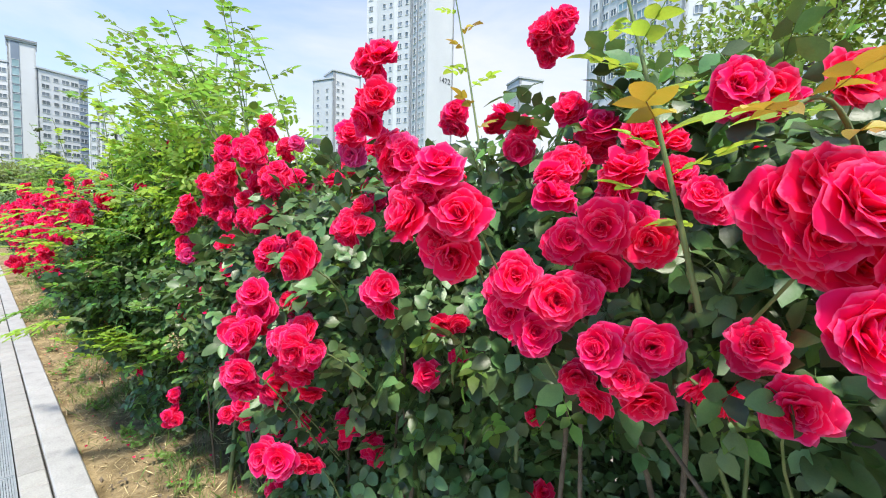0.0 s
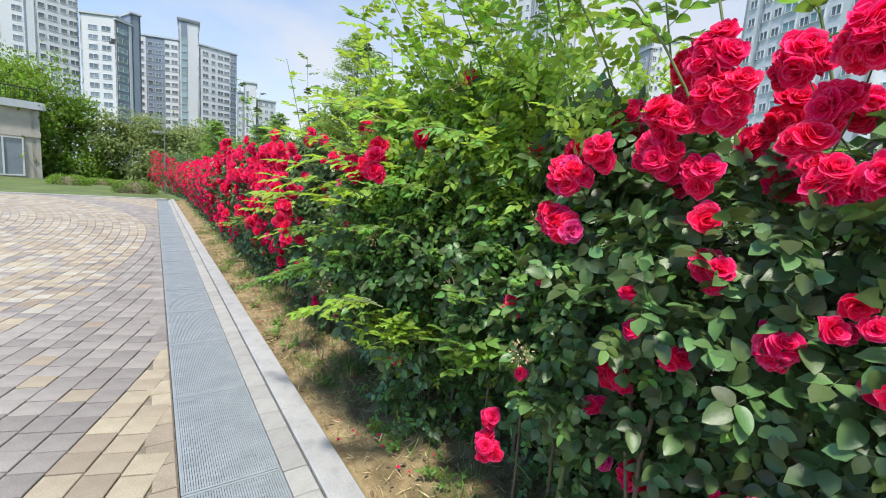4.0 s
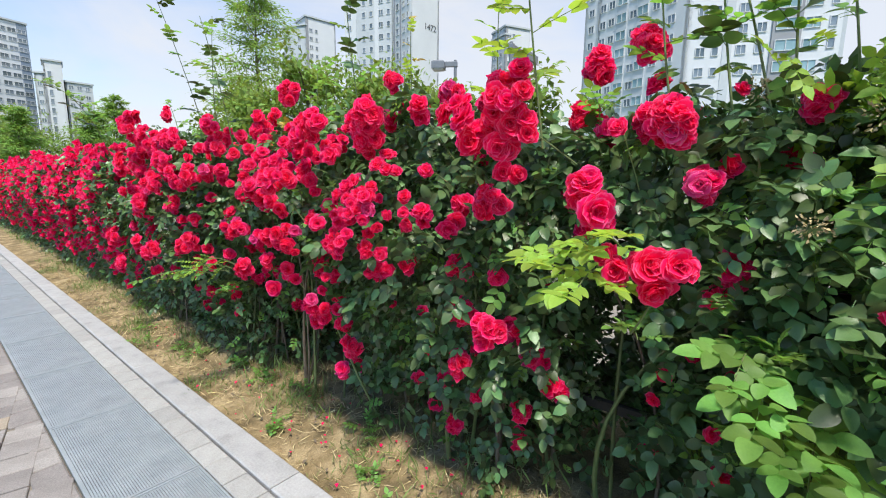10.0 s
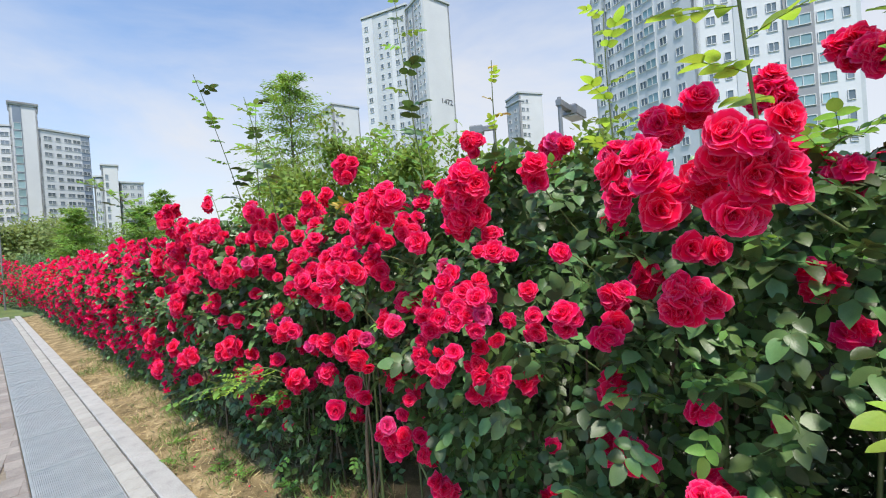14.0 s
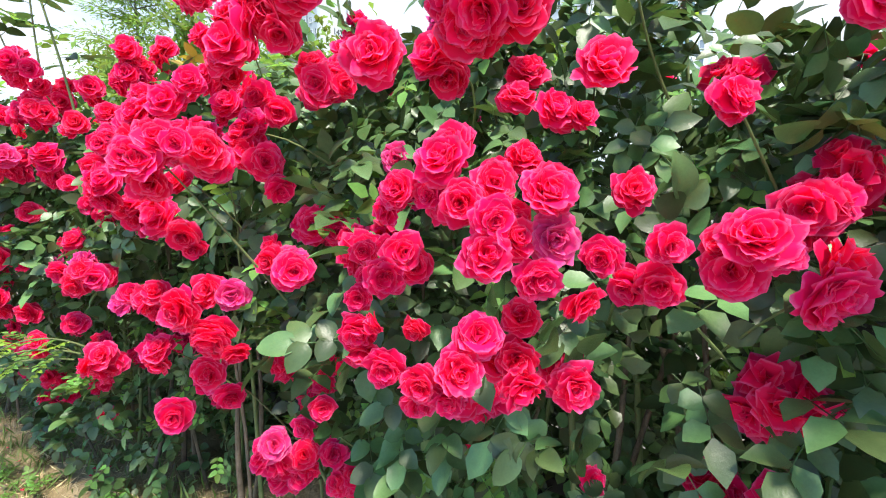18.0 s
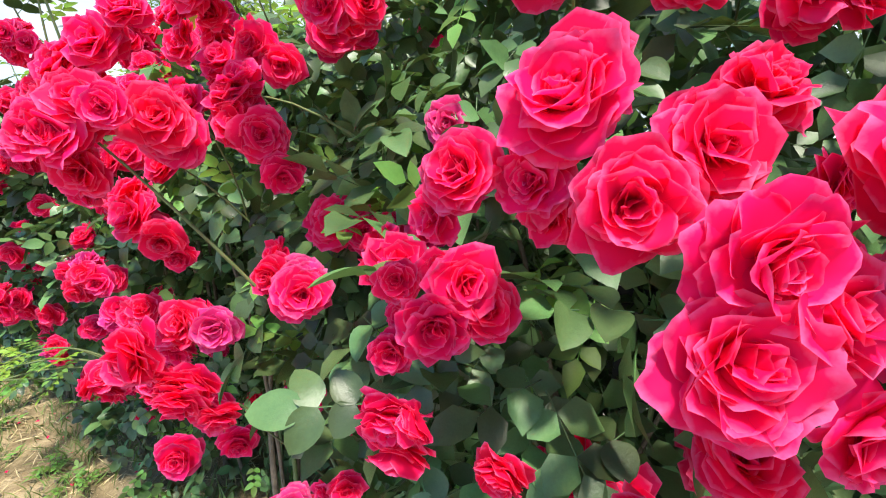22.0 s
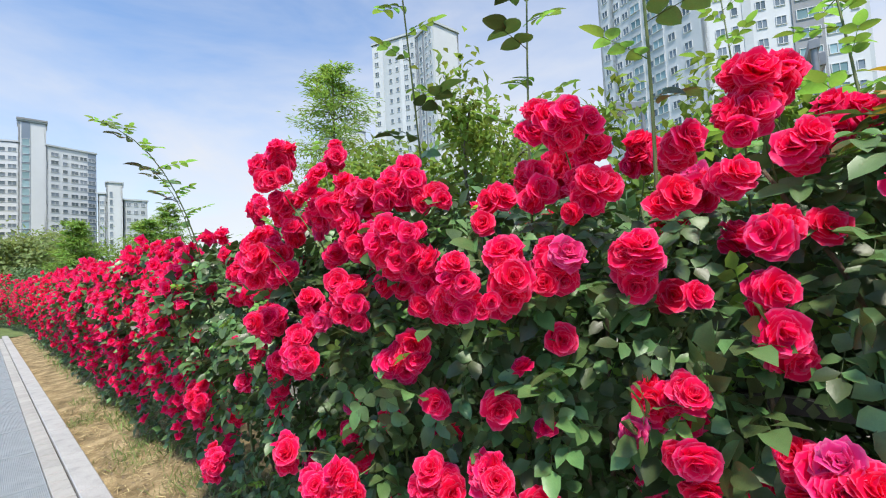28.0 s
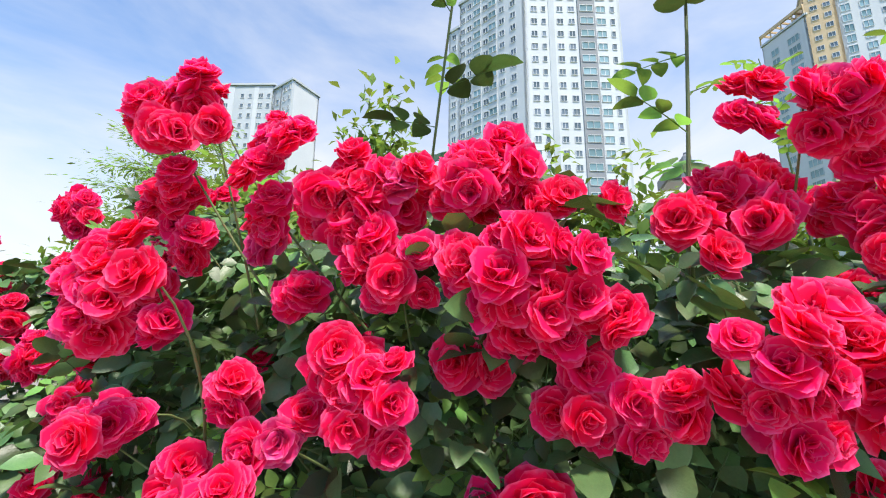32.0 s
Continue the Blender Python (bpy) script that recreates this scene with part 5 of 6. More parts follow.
tagged(sheet("soil_bed", 0.0, 1.7, -4, 28, 40, 500, M_SOIL,
             lambda x, y: -0.035 + 0.05 * smooth(0.0, 0.7, x) + 0.012 * np.sin(9 * y + 3 * x) * np.sin(7 * x + 1.3 * y) + 0.008 * np.sin(31 * y) * np.sin(27 * x)),
       "strip of dry tan soil and straw under the hedge", "soil", kind="structure")
tagged(new("pavement_behind", box_mesh("pavement_behind", 1.7, 40, -30, 60, -0.4, -0.02, M_GRAVEL)), "pale paved ground behind the hedge", "pavement", kind="structure")

# straw and grass on the soil
r = np.random.default_rng(31)


def blades(name, count, mat, xs, ys, height, lean, label, parent=None):
    x, y = xs, ys
    pos = np.stack([x, y, -0.03 + 0.05 * smooth(0.0, 0.7, x)], -1)
    axis = np.stack([r.normal(0, lean, count), r.normal(0, lean, count), np.ones(count)], -1)
    tpl = leaflet(1.0, 0.07, 0.0, 0.35, 0.5, 1)
    v, f = scatter(tpl, frames_of(axis, r.normal(0, 1, (count, 3))), pos, height)
    return tagged(new(name, mesh_of(name, v, f, [mat])), label, "grass", kind="stuff")


n = 9000
blades("dry_straw", n, M_STRAW, r.uniform(0.01, 0.8, n), r.uniform(0.3, 14, n), r.uniform(0.03, 0.09, n), 3.0, "dry straw lying on the soil")
n = 9000
centres = r.uniform(0, 1, (110, 2)) * np.array([0.7, 14]) + np.array([0.05, 0.5])
pick = (110 * r.uniform(0, 1, n) ** 1.7).astype(int)
blades("grass", n, M_GRASS, np.clip(centres[pick, 0] + r.normal(0, 0.07, n), 0.01, 1.0), centres[pick, 1] + r.normal(0, 0.10, n), r.uniform(0.03, 0.10, n), 0.6, "tufts of short green grass")
n = 3200
blades("weeds_at_foot", n, M_GRASS, r.uniform(0.30, 0.75, n), r.uniform(0.3, 24, n), r.uniform(0.05, 0.16, n), 0.5, "green weeds along the hedge foot")
WEED_LEAVES = [mesh_of("leaf", *t, [M_LIGHT]) for t in T_LIGHT[:2]]
for k in range(26):
    x, y = r.uniform(0.10, 0.50), 0.7 + 0.36 * k + r.uniform(-0.12, 0.12)
    weed = tagged(empty("weed", (x, y, 0.0)), "small leafy green weed on the dry soil", "weed", "weeds on the soil")
    for i in range(int(r.integers(7, 13))):
        at = (r.normal(0, 0.03), r.normal(0, 0.04), -0.02 + 0.05 * float(smooth(0.0, 0.7, x)) + r.uniform(0, 0.03))
        child("leaf", WEED_LEAVES[i % 2], weed, m=turned(at, (r.normal(), r.normal(), r.uniform(0.2, 1.1)), (-0.2, 0, 1), r.uniform(0.5, 1.0)))
n = 130
pos = np.stack([r.uniform(0.02, 0.6, n), r.uniform(1, 9, n), np.full(n, 0.02)], -1)
v, f = scatter(leaflet(0.022, 0.02, 0.2, 0.2, 0.8, 1), frames_of(r.normal(0, 1, (n, 3)) * np.array([1, 1, 0.1]), np.tile([0, 0, 1.0], (n, 1))), pos, r.uniform(0.7, 1.2, n))
tagged(new("fallen_petals", mesh_of("fallen_petals", v, f, [M_PETAL], rim=np.full(len(v), 0.7))), "fallen crimson petals on the soil", "petals", kind="stuff")

n = 900
pos = np.stack([r.uniform(0.02, 0.75, n), r.uniform(0.3, 12, n), np.zeros(n)], -1)
pos[:, 2] = -0.02 + 0.05 * smooth(0.0, 0.7, pos[:, 0]) + 0.006
v, f = scatter(leaflet(0.03, 0.016, 0.3, 0.4, 0.8, 1), frames_of(r.normal(0, 1, (n, 3)) * np.array([1, 1, 0.2]), np.tile([0, 0, 1.0], (n, 1)) + r.normal(0, 0.3, (n, 3))), pos, r.uniform(0.5, 1.3, n))
tagged(new("leaf_litter", mesh_of("leaf_litter", v, f, [M_WOOD])), "dry brown leaf litter on the soil", "leaf litter", kind="stuff")

# kerb, setts, drain
kerb = tagged(empty("kerb"), "pale granite kerb along the planting bed", "kerb", kind="structure")
slab = box_mesh("kerb_stone", -0.155, 0.0, 0.004, 0.996, -0.25, 0.012, M_GRANITE, 0.008)
for k in range(-3, 28):
    child("kerb_stone", slab, kerb, m=pose(0, k, 0))
setts = tagged(empty("sett_row"), "row of pale square setts beside the drain", "paving", kind="structure")
sett = box_mesh("sett", -0.285, -0.166, 0.003, 0.197, -0.1, 0.004, M_SETT, 0.005)
for k in range(-10, 135):
    child("sett", sett, setts, m=pose(0, 0.2 * k, 0.001 * math.sin(k * 2.3)))
# near-black bed that shows in the gap between kerb and setts
tagged(new("joint_bed", box_mesh("joint_bed", -0.30, -0.001, -4, 28, -0.3, -0.022, M_DARK)), "dark bed between the stones", "joint", kind="structure")
bars = join_arrays([box_arrays(-0.7075 + 0.0107 * i, -0.6995 + 0.0107 * i, 0.012, 0.988, -0.03, -0.004) for i in range(38)])
BARS = mesh_of("bars", *bars, [M_STEEL], smooth=False)
rim_parts = join_arrays([box_arrays(-0.718, -0.708, 0.003, 0.997, -0.035, 0.0), box_arrays(-0.302, -0.292, 0.003, 0.997, -0.035, 0.0),
                         box_arrays(-0.708, -0.302, 0.003, 0.016, -0.035, 0.001), box_arrays(-0.708, -0.302, 0.984, 0.997, -0.035, 0.001)]
                        + [box_arrays(-0.708, -0.302, 0.05 * i - 0.0025, 0.05 * i + 0.0025, -0.016, -0.0055) for i in range(1, 20)])
RIM = mesh_of("grate_frame", *rim_parts, [M_STEEL], smooth=False)
first = tagged(empty("drain_grating"), "galvanised steel drain grating with close bars", "drain grating", "drain gratings")
child("grate_bar", BARS, first, kind="stuff")
child("grate_frame", RIM, first)
first.matrix_basis = pose(0, -2.56, 0)
for k in range(-1, 28):
    copy_thing(first, pose(0, k - 1.56, 0))
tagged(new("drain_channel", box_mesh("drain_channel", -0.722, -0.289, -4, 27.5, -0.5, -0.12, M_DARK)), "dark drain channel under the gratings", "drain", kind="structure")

# plaza pavers in rings
CX, CY = -26.5, 13.0
plaza = tagged(empty("plaza_paving"), "plaza paved in rings of yellow and grey concrete pavers", "pavement", kind="structure")
child("paving_bed", box_mesh("paving_bed", -45, -0.722, -12, 27.3, -0.4, -0.014, M_GROUT), plaza)
PAVER = {}
ROW = 0.165


def paver_colour(rad, k, i):
    h = (math.sin(k * 12.9898 + i * 78.233) * 43758.5453) % 1.0
    if rad > 26.85:
        return M_PAVE_Y if h < 0.9 else M_PAVE_G
    if rad > 25.55:
        return M_PAVE_G if h < 0.93 else M_PAVE_Y
    return M_PAVE_Y if h < 0.62 else (M_PAVE_W if h < 0.8 else M_PAVE_G)


groups = {M_PAVE_Y: [], M_PAVE_G: [], M_PAVE_W: []}
rr = 20.0
row = 0
while rr < 34.5:
    step = 0.168 / rr
    i0 = int(math.atan2(-16.0, rr) / step) - 4
    for i in range(i0, int(1.0 / step)):
        a = (i + 0.5 * (row % 2)) * step
        x, y = CX + rr * math.cos(a), CY + rr * math.sin(a)
        if y < -2.0 or y > 27.2 or x > -0.81 or x < -8.0:
            continue
        mat = paver_colour(rr, row, i)
        tilt = 0.0015 * math.sin(i * 3.7 + row * 1.9)
        v, f = box_arrays(-ROW / 2 + 0.0035, ROW / 2 - 0.0035, -0.079, 0.079, -0.06, 0.0, 0.004)
        if -1.75 < x and 2.9 < y < 7.4:
            key = mat.name
            if key not in PAVER:
                PAVER[key] = mesh_of("paver", v, f, [mat], smooth=False)
            child("paver", PAVER[key], plaza, m=pose(x, y, tilt - 0.001, tilt * 300, tilt * 200, math.degrees(a)))
        else:
            c, s = math.cos(a), math.sin(a)
            groups[mat].append((v @ np.array([[c, s, 0], [-s, c, 0], [0, 0, 1]]) + np.array([x, y, tilt - 0.001]), f))
    rr += ROW
    row += 1
for mat, pieces in groups.items():
    if pieces:
        child("far_pavers", mesh_of("far_pavers", *join_arrays(pieces), [mat], smooth=False), plaza, kind="stuff")
# cut pavers along the drain
for k in range(136):
    y = -2.0 + 0.205 * k
    rad = math.hypot(-0.77 - CX, y - CY)
    mat = M_PAVE_Y if rad > 26.85 else M_PAVE_G
    child("cut_paver", box_mesh("cut_paver", -0.845 + 0.02 * math.sin(k * 1.7), -0.727, y, y + 0.195, -0.06, -0.003, mat, 0.005), plaza)
tagged(new("plaza_near", box_mesh("plaza_near", -8.0, -0.74, -12, -2.1, -0.3, -0.008, M_PLAZA)), "plaza paving behind the start", "pavement", kind="structure")
tagged(new("plaza_far", box_mesh("plaza_far", -45, -8.0, -12, 27.3, -0.3, -0.006, M_PLAZA)), "far part of the yellow paved plaza", "pavement", kind="structure")
end = tagged(empty("end_kerb"), "granite kerb that closes the plaza", "kerb", kind="structure")
for k in range(22):
    a = radians(90)
    child("kerb_stone", box_mesh("kerb_stone", -0.3 - (k + 1) * 1.0, -0.306 - k * 1.0, 27.3 + 0.02 * k * k * 0.15, 27.45 + 0.02 * k * k * 0.15, -0.3, 0.05, M_GRANITE, 0.01), end)
tagged(sheet("lawn_far", -45, 40, 27.45, 110, 60, 60, M_LAWN, lambda x, y: -0.02 + 0.018 * (y - 27) + 0.2 * np.sin(0.23 * x) * np.sin(0.17 * y) * smooth(30, 45, y)),
       "rough grass beyond the plaza", "lawn", kind="structure")

# ---- trees and shrubs ----


def crown_tree(name, base, height, radius, low, mat, leaf, count, label, seed, trunk_r=0.09, squash=1.0, limbs=9, category="tree"):
    """A trunk with limbs and a crown of many leaves in uneven clumps."""
    r = np.random.default_rng(seed)
    tree = tagged(empty(name, base), label, category)
    x0, y0, z0 = base
    lean = r.normal(0, 0.03, 2) * height
    pts = bezier((0, 0, -0.3), (lean[0] * 0.3, lean[1] * 0.3, height * 0.5), (lean[0], lean[1], height * 0.93), 9)
    v, f = tube_arrays(pts, np.linspace(trunk_r, trunk_r * 0.2, 9), 8)
    child("trunk", mesh_of("trunk", v, f, [M_BARK]), tree)
    tips = []
    for k in range(limbs):
        s = low + (0.95 - low) * (k + 0.5) / limbs
        p = pts[min(8, int(s * 8.6))]
        th = k * 2.4 + r.uniform(-0.4, 0.4)
        reach = radius * (1.1 - 0.75 * abs(s - (low + 0.25)) ** 1.0) * r.uniform(0.7, 1.05)
        tip = p + np.array([math.cos(th) * reach, math.sin(th) * reach, height * r.uniform(0.02, 0.16) * squash])
        q = bezier(p, (p + tip) / 2 + np.array([0, 0, 0.05 * height]), tip, 6)
        v, f = tube_arrays(q, np.linspace(trunk_r * 0.42, trunk_r * 0.1, 6), 5)
        child("limb", mesh_of("limb", v, f, [M_BARK]), tree)
        tips += [q[2], q[3], q[4], q[5], q[5]]
    tips += [pts[-1], pts[-2]]
    tips = np.array(tips)
    clumps = tips[r.integers(0, len(tips), count // 22 + 1)] + r.normal(0, radius * 0.16, (count // 22 + 1, 3))
    pick = r.integers(0, len(clumps), count)
    pos = clumps[pick] + r.normal(0, radius * 0.11, (count, 3)) * np.array([1, 1, 0.75])
    pos[:, 2] = np.maximum(pos[:, 2], height * low * 0.7)
    nrm = r.normal(0, 0.45, (count, 3)) + unit(pos - np.array([0, 0, height * 0.5])) * 0.8 + np.array([0, 0, 0.8])
    v, f = scatter(leaflet(leaf, leaf * 0.55, 0.15, 0.25, 0.8, 1), frames_of(r.normal(0, 1, (count, 3)), nrm), pos, r.uniform(0.7, 1.3, count))
    child("crown", mesh_of("crown", v, f, [mat]), tree, kind="stuff")
    return tree


def feathery_tree(base, height, radius, seed, count=9000, leaf=0.055):
    """A conifer-like tree with a straight trunk and level feathery sprays."""
    r = np.random.default_rng(seed)
    tree = tagged(empty("feathery_tree", base), "young feathery light green tree with a straight trunk", "tree")
    v, f = tube_arrays([(0, 0, -0.3), (0.02, 0, height * 0.35), (-0.02, 0.02, height * 0.7), (0, 0, height * 0.98)], [0.075, 0.055, 0.03, 0.006], 8)
    child("trunk", mesh_of("trunk", v, f, [M_BARK]), tree)
    pos, ax = [], []
    for k in range(46):
        s = 0.22 + 0.77 * (k + 0.5) / 46
        th = k * 2.4 + r.uniform(-0.4, 0.4)
        reach = radius * (1.05 - s) ** 0.75 * r.uniform(0.65, 1.15) + 0.1
        p = np.array([0, 0, s * height])
        tip = p + np.array([math.cos(th) * reach, math.sin(th) * reach, reach * r.uniform(0.0, 0.45)])
        q = bezier(p, (p + tip) / 2 + np.array([0, 0, 0.1 * reach]), tip, 6)
        v, f = tube_arrays(q, np.linspace(0.014, 0.003, 6), 4)
        child("limb", mesh_of("limb", v, f, [M_BARK]), tree)
        m = int(count / 46)
        u = r.uniform(0.12, 1.02, m)
        along = q[0] + (q[5] - q[0]) * u[:, None] + np.array([0, 0, 0.1 * reach]) * (u * (1 - u) * 2)[:, None]
        side = r.normal(0, 0.13 * reach + 0.04, (m, 3)) * np.array([1, 1, 0.35])
        pos.append(along + side)
        ax.append(side * 3 + (tip - p) / reach * 0.4 + r.normal(0, 0.15, (m, 3)) + np.array([0, 0, -0.12]))
    pos, ax = np.concatenate(pos), np.concatenate(ax)
    v, f = scatter(leaflet(leaf, leaf * 0.28, 0.1, 0.2, 0.7, 1), frames_of(ax, np.tile([0, 0, 1.0], (len(ax), 1)) + r.normal(0, 0.4, ax.shape)), pos, r.uniform(0.7, 1.4, len(pos)))
    child("crown", mesh_of("crown", v, f, [M_FEATHER]), tree, kind="stuff")
    return tree


feathery_tree((4.5, 14.5, 0), 6.1, 1.9, 1, 16000, 0.1)
feathery_tree((7.5, 38.0, 0), 6.6, 2.2, 2, 9000, 0.2)
feathery_tree((5.2, 33.0, 0), 4.9, 1.8, 3, 8000, 0.2)
feathery_tree((3.2, 40.0, 0), 5.6, 2.0, 4, 8000, 0.22)
for k, (x, y, h, rad) in enumerate([(2.3, 9.1, 2.95, 0.75), (2.5, 8.2, 2.75, 0.75), (2.2, 10.4, 2.8, 0.8), (2.4, 7.3, 2.5, 0.7), (2.6, 11.8, 3.0, 0.9), (2.5, 6.4, 2.35, 0.6), (3.6, 9.8, 3.2, 0.9)]):
    crown_tree("round_leaved_shrub", (x, y, 0), h, rad, 0.25, M_TREE, 0.085, 4800, "dark green round-leaved shrub tree behind the hedge", 20 + k, 0.05, category="shrub")
for k, (x, y, h, rad) in enumerate([(7.2, 0.4, 5.2, 1.9), (8.2, -2.4, 5.4, 2.0)]):
    crown_tree("broad_tree", (x, y, 0), h, rad, 0.35, M_TREE, 0.12, 10000, "broad-leaved green tree behind the hedge", 40 + k, 0.08)
for k, (x, y, h, rad, mat) in enumerate([(-7.2, 54, 7.2, 3.4, M_BRIGHT), (-10.4, 52, 9.6, 4.2, M_BRIGHT), (-2.4, 53, 5.6, 3.4, M_WILLOW), (0.8, 50, 5.0, 3.2, M_WILLOW), (-12.5, 56, 10.0, 4.6, M_BRIGHT),
                                         (3.6, 60, 6.0, 4.0, M_WILLOW), (7.0, 70, 6.6, 4.5, M_TREE), (12, 72, 6.8, 4.6, M_TREE), (17, 75, 7.2, 4.8, M_TREE)]):
    crown_tree("park_tree", (x, y, 0.3), h, rad, 0.06, mat, 0.31, 3500 if mat is M_TREE else 8500, "leafy park tree in full green" if mat is M_BRIGHT else "soft grey-green park tree", 60 + k, 0.13, 0.8, 14)
for k, (x, y, w, d, h) in enumerate([(-1.75, 31.6, 1.5, 0.9, 0.75), (-5.3, 37.0, 1.5, 1.0, 0.75), (-3.9, 39.5, 1.3, 0.9, 0.6), (1.2, 33.5, 1.2, 0.9, 0.7)]):
    r = np.random.default_rng(80 + k)
    shrub = tagged(empty("clipped_shrub", (x, y, 0.05)), "low clipped green shrub at the plaza's edge", "shrub", "clipped shrubs")
    d3 = unit(r.normal(0, 1, (2600, 3)))
    d3[:, 2] = np.abs(d3[:, 2])
    p = np.sign(d3) * np.abs(d3) ** 0.6 * np.array([w * 0.72, d * 0.72, h]) * r.uniform(0.86, 1.03, (2600, 1))
    v, f = scatter(leaflet(0.075, 0.05, 0.1, 0.2, 0.8, 1), frames_of(r.normal(0, 1, (2600, 3)), d3 + r.normal(0, 0.3, (2600, 3))), p, r.uniform(0.7, 1.3, 2600))
    child("foliage", mesh_of("foliage", v, f, [M_BRIGHT if k else M_TREE]), shrub, kind="stuff")
    gx, gy = np.meshgrid(np.linspace(0, 2 * np.pi, 13), np.linspace(0, np.pi / 2, 6))
    core = np.stack([np.cos(gx) * np.cos(gy) * w * 0.6, np.sin(gx) * np.cos(gy) * d * 0.6, np.sin(gy) * h * 0.85], -1).reshape(-1, 3)
    i, j = np.meshgrid(np.arange(5), np.arange(12), indexing="ij")
    child("twiggy_core", mesh_of("twiggy_core", core, np.stack([i * 13 + j, i * 13 + j + 1, (i + 1) * 13 + j + 1, (i + 1) * 13 + j], -1).reshape(-1, 4), [M_WOOD]), shrub)

# ---- street lamps ----


def street_lamp(at, height, arm, turn, mat, label, radius=0.06):
    lamp = tagged(empty("street_lamp"), label, "street lamp")
    v, f = tube_arrays([(0, 0, -0.2), (0, 0, 0.3), (0, 0, height * 0.6), (0, 0, height)], [radius * 1.3, radius, radius * 0.85, radius * 0.7], 10)
    child("pole", mesh_of("pole", v, f, [mat]), lamp)
    if height < 3.5:
        v, f = tube_arrays([(0, 0, -0.2), (0, 0, height * 0.72), (0, 0, height * 0.73)], [radius * 1.9, radius * 1.9, radius], 10)
        child("sleeve", mesh_of("sleeve", v, f, [mat]), lamp)
    child("foot", box_mesh("foot", -radius * 2, radius * 2, -radius * 2, radius * 2, -0.05, 0.04, mat, 0.01), lamp)
    child("arm", box_mesh("arm", -0.03, arm, -0.03, 0.03, height - 0.09, height - 0.02, mat, 0.01), lamp)
    child("lamp_head", box_mesh("lamp_head", arm * 0.45, arm, -0.09, 0.09, height - 0.12, height - 0.01, mat, 0.02), lamp)
    child("lens", box_mesh("lens", arm * 0.5, arm * 0.96, -0.07, 0.07, height - 0.135, height - 0.119, M_FRAME), lamp)
    lamp.matrix_basis = pose(*at, 0, 0, turn)
    return lamp


street_lamp((3.32, 6.82, 0), 3.0, 0.6, 6, M_POLE, "dark grey garden lamp with a flat arm on a stepped pole", 0.03)
street_lamp((4.1, 8.2, 0), 3.2, 0.34, 120, M_POLE, "dark grey garden lamp with a small head", 0.03)
street_lamp((-0.30, 32.0, 0), 3.75, 0.6, 160, M_POLE, "slim grey street lamp at the plaza's end", 0.035)

# ---- buildings ----
EYE0 = (-0.6, 6.0)


def spot(az, d):
    a = radians(az)
    return np.array([EYE0[0] + d * math.sin(a), EYE0[1] + d * math.cos(a)])


def rise(el, d):
    return 1.5 + d * math.tan(radians(el))


WINDOWS = {}


def window_mesh(w, h, glass, panes):
    key = (round(w, 2), round(h, 2), glass.name, panes)
    if key not in WINDOWS:
        t = 0.09
        xs = [-w / 2]
        for k in range(panes):
            xs += [-w / 2 + w * k / panes + (t if k == 0 else t / 2), -w / 2 + w * (k + 1) / panes - (t if k == panes - 1 else t / 2)]
        xs.append(w / 2)
        zs = [-h / 2, -h / 2 + t, h / 2 - t, h / 2]
        nx = len(xs)
        v = [(x, -0.12, z) for z in zs for x in xs]
        f, slots = [], []
        for j in range(3):
            for i in range(nx - 1):
                c = (j * nx + i, j * nx + i + 1, (j + 1) * nx + i + 1, (j + 1) * nx + i)
                if j == 1 and i % 2 == 1:
                    n0 = len(v)
                    v += [(v[q][0], -0.03, v[q][2]) for q in c]
                    for q in range(4):
                        f.append((c[q], c[(q + 1) % 4], n0 + (q + 1) % 4, n0 + q))
                        slots.append(0)
                    f.append((n0, n0 + 1, n0 + 2, n0 + 3))
                    slots.append(1)
                else:
                    f.append(c)
                    slots.append(0)
        ring = list(range(nx)) + [(j + 1) * nx - 1 for j in (1, 2)] + list(range(4 * nx - 1, 3 * nx - 1, -1)) + [2 * nx, nx]
        n0 = len(v)
        v += [(v[q][0], 0.02, v[q][2]) for q in ring]
        for q in range(len(ring)):
            k = (q + 1) % len(ring)
            f.append((ring[k], ring[q], n0 + q, n0 + k))
            slots.append(0)
        WINDOWS[key] = mesh_of("window", v, np.array(f), [M_FRAME, glass], smooth=False, slots=slots)
    return WINDOWS[key]


def facade(house, p, q, top, mat, columns, storey=2.85, low=9.0, strips=()):
    """One upright wall from p to q as seen from outside, left to right, with its window columns (place, width, height, glass, panes) and bands."""
    p, q = np.asarray(p, float), np.asarray(q, float)
    d = q - p
    length = float(np.linalg.norm(d))
    turn = math.degrees(math.atan2(d[1], d[0]))
    base = pose(p[0], p[1], 0, 0, 0, turn)
    child("wall", box_mesh("wall", 0, length, 0, 0.5, -1, top, mat), house, m=base)
    for u0, u1, smat, proud in strips:
        child("wall_band", box_mesh("wall_band", u0 * length, u1 * length, -proud, 0.0 - 0.002, -1, top - 0.3, smat), house, m=base)
    child("parapet", box_mesh("parapet", -0.15, length + 0.15, -0.35, 0.6, top, top + 0.55, M_PALE), house, m=base)
    for u, w, h, glass, panes, proud in columns:
        me = window_mesh(w, h, glass, panes)
        z = low
        while z + h < top - 0.8:
            child("window", me, house, m=base @ pose(u * length, -proud - 0.01, z + h / 2))
            z += storey
    return base


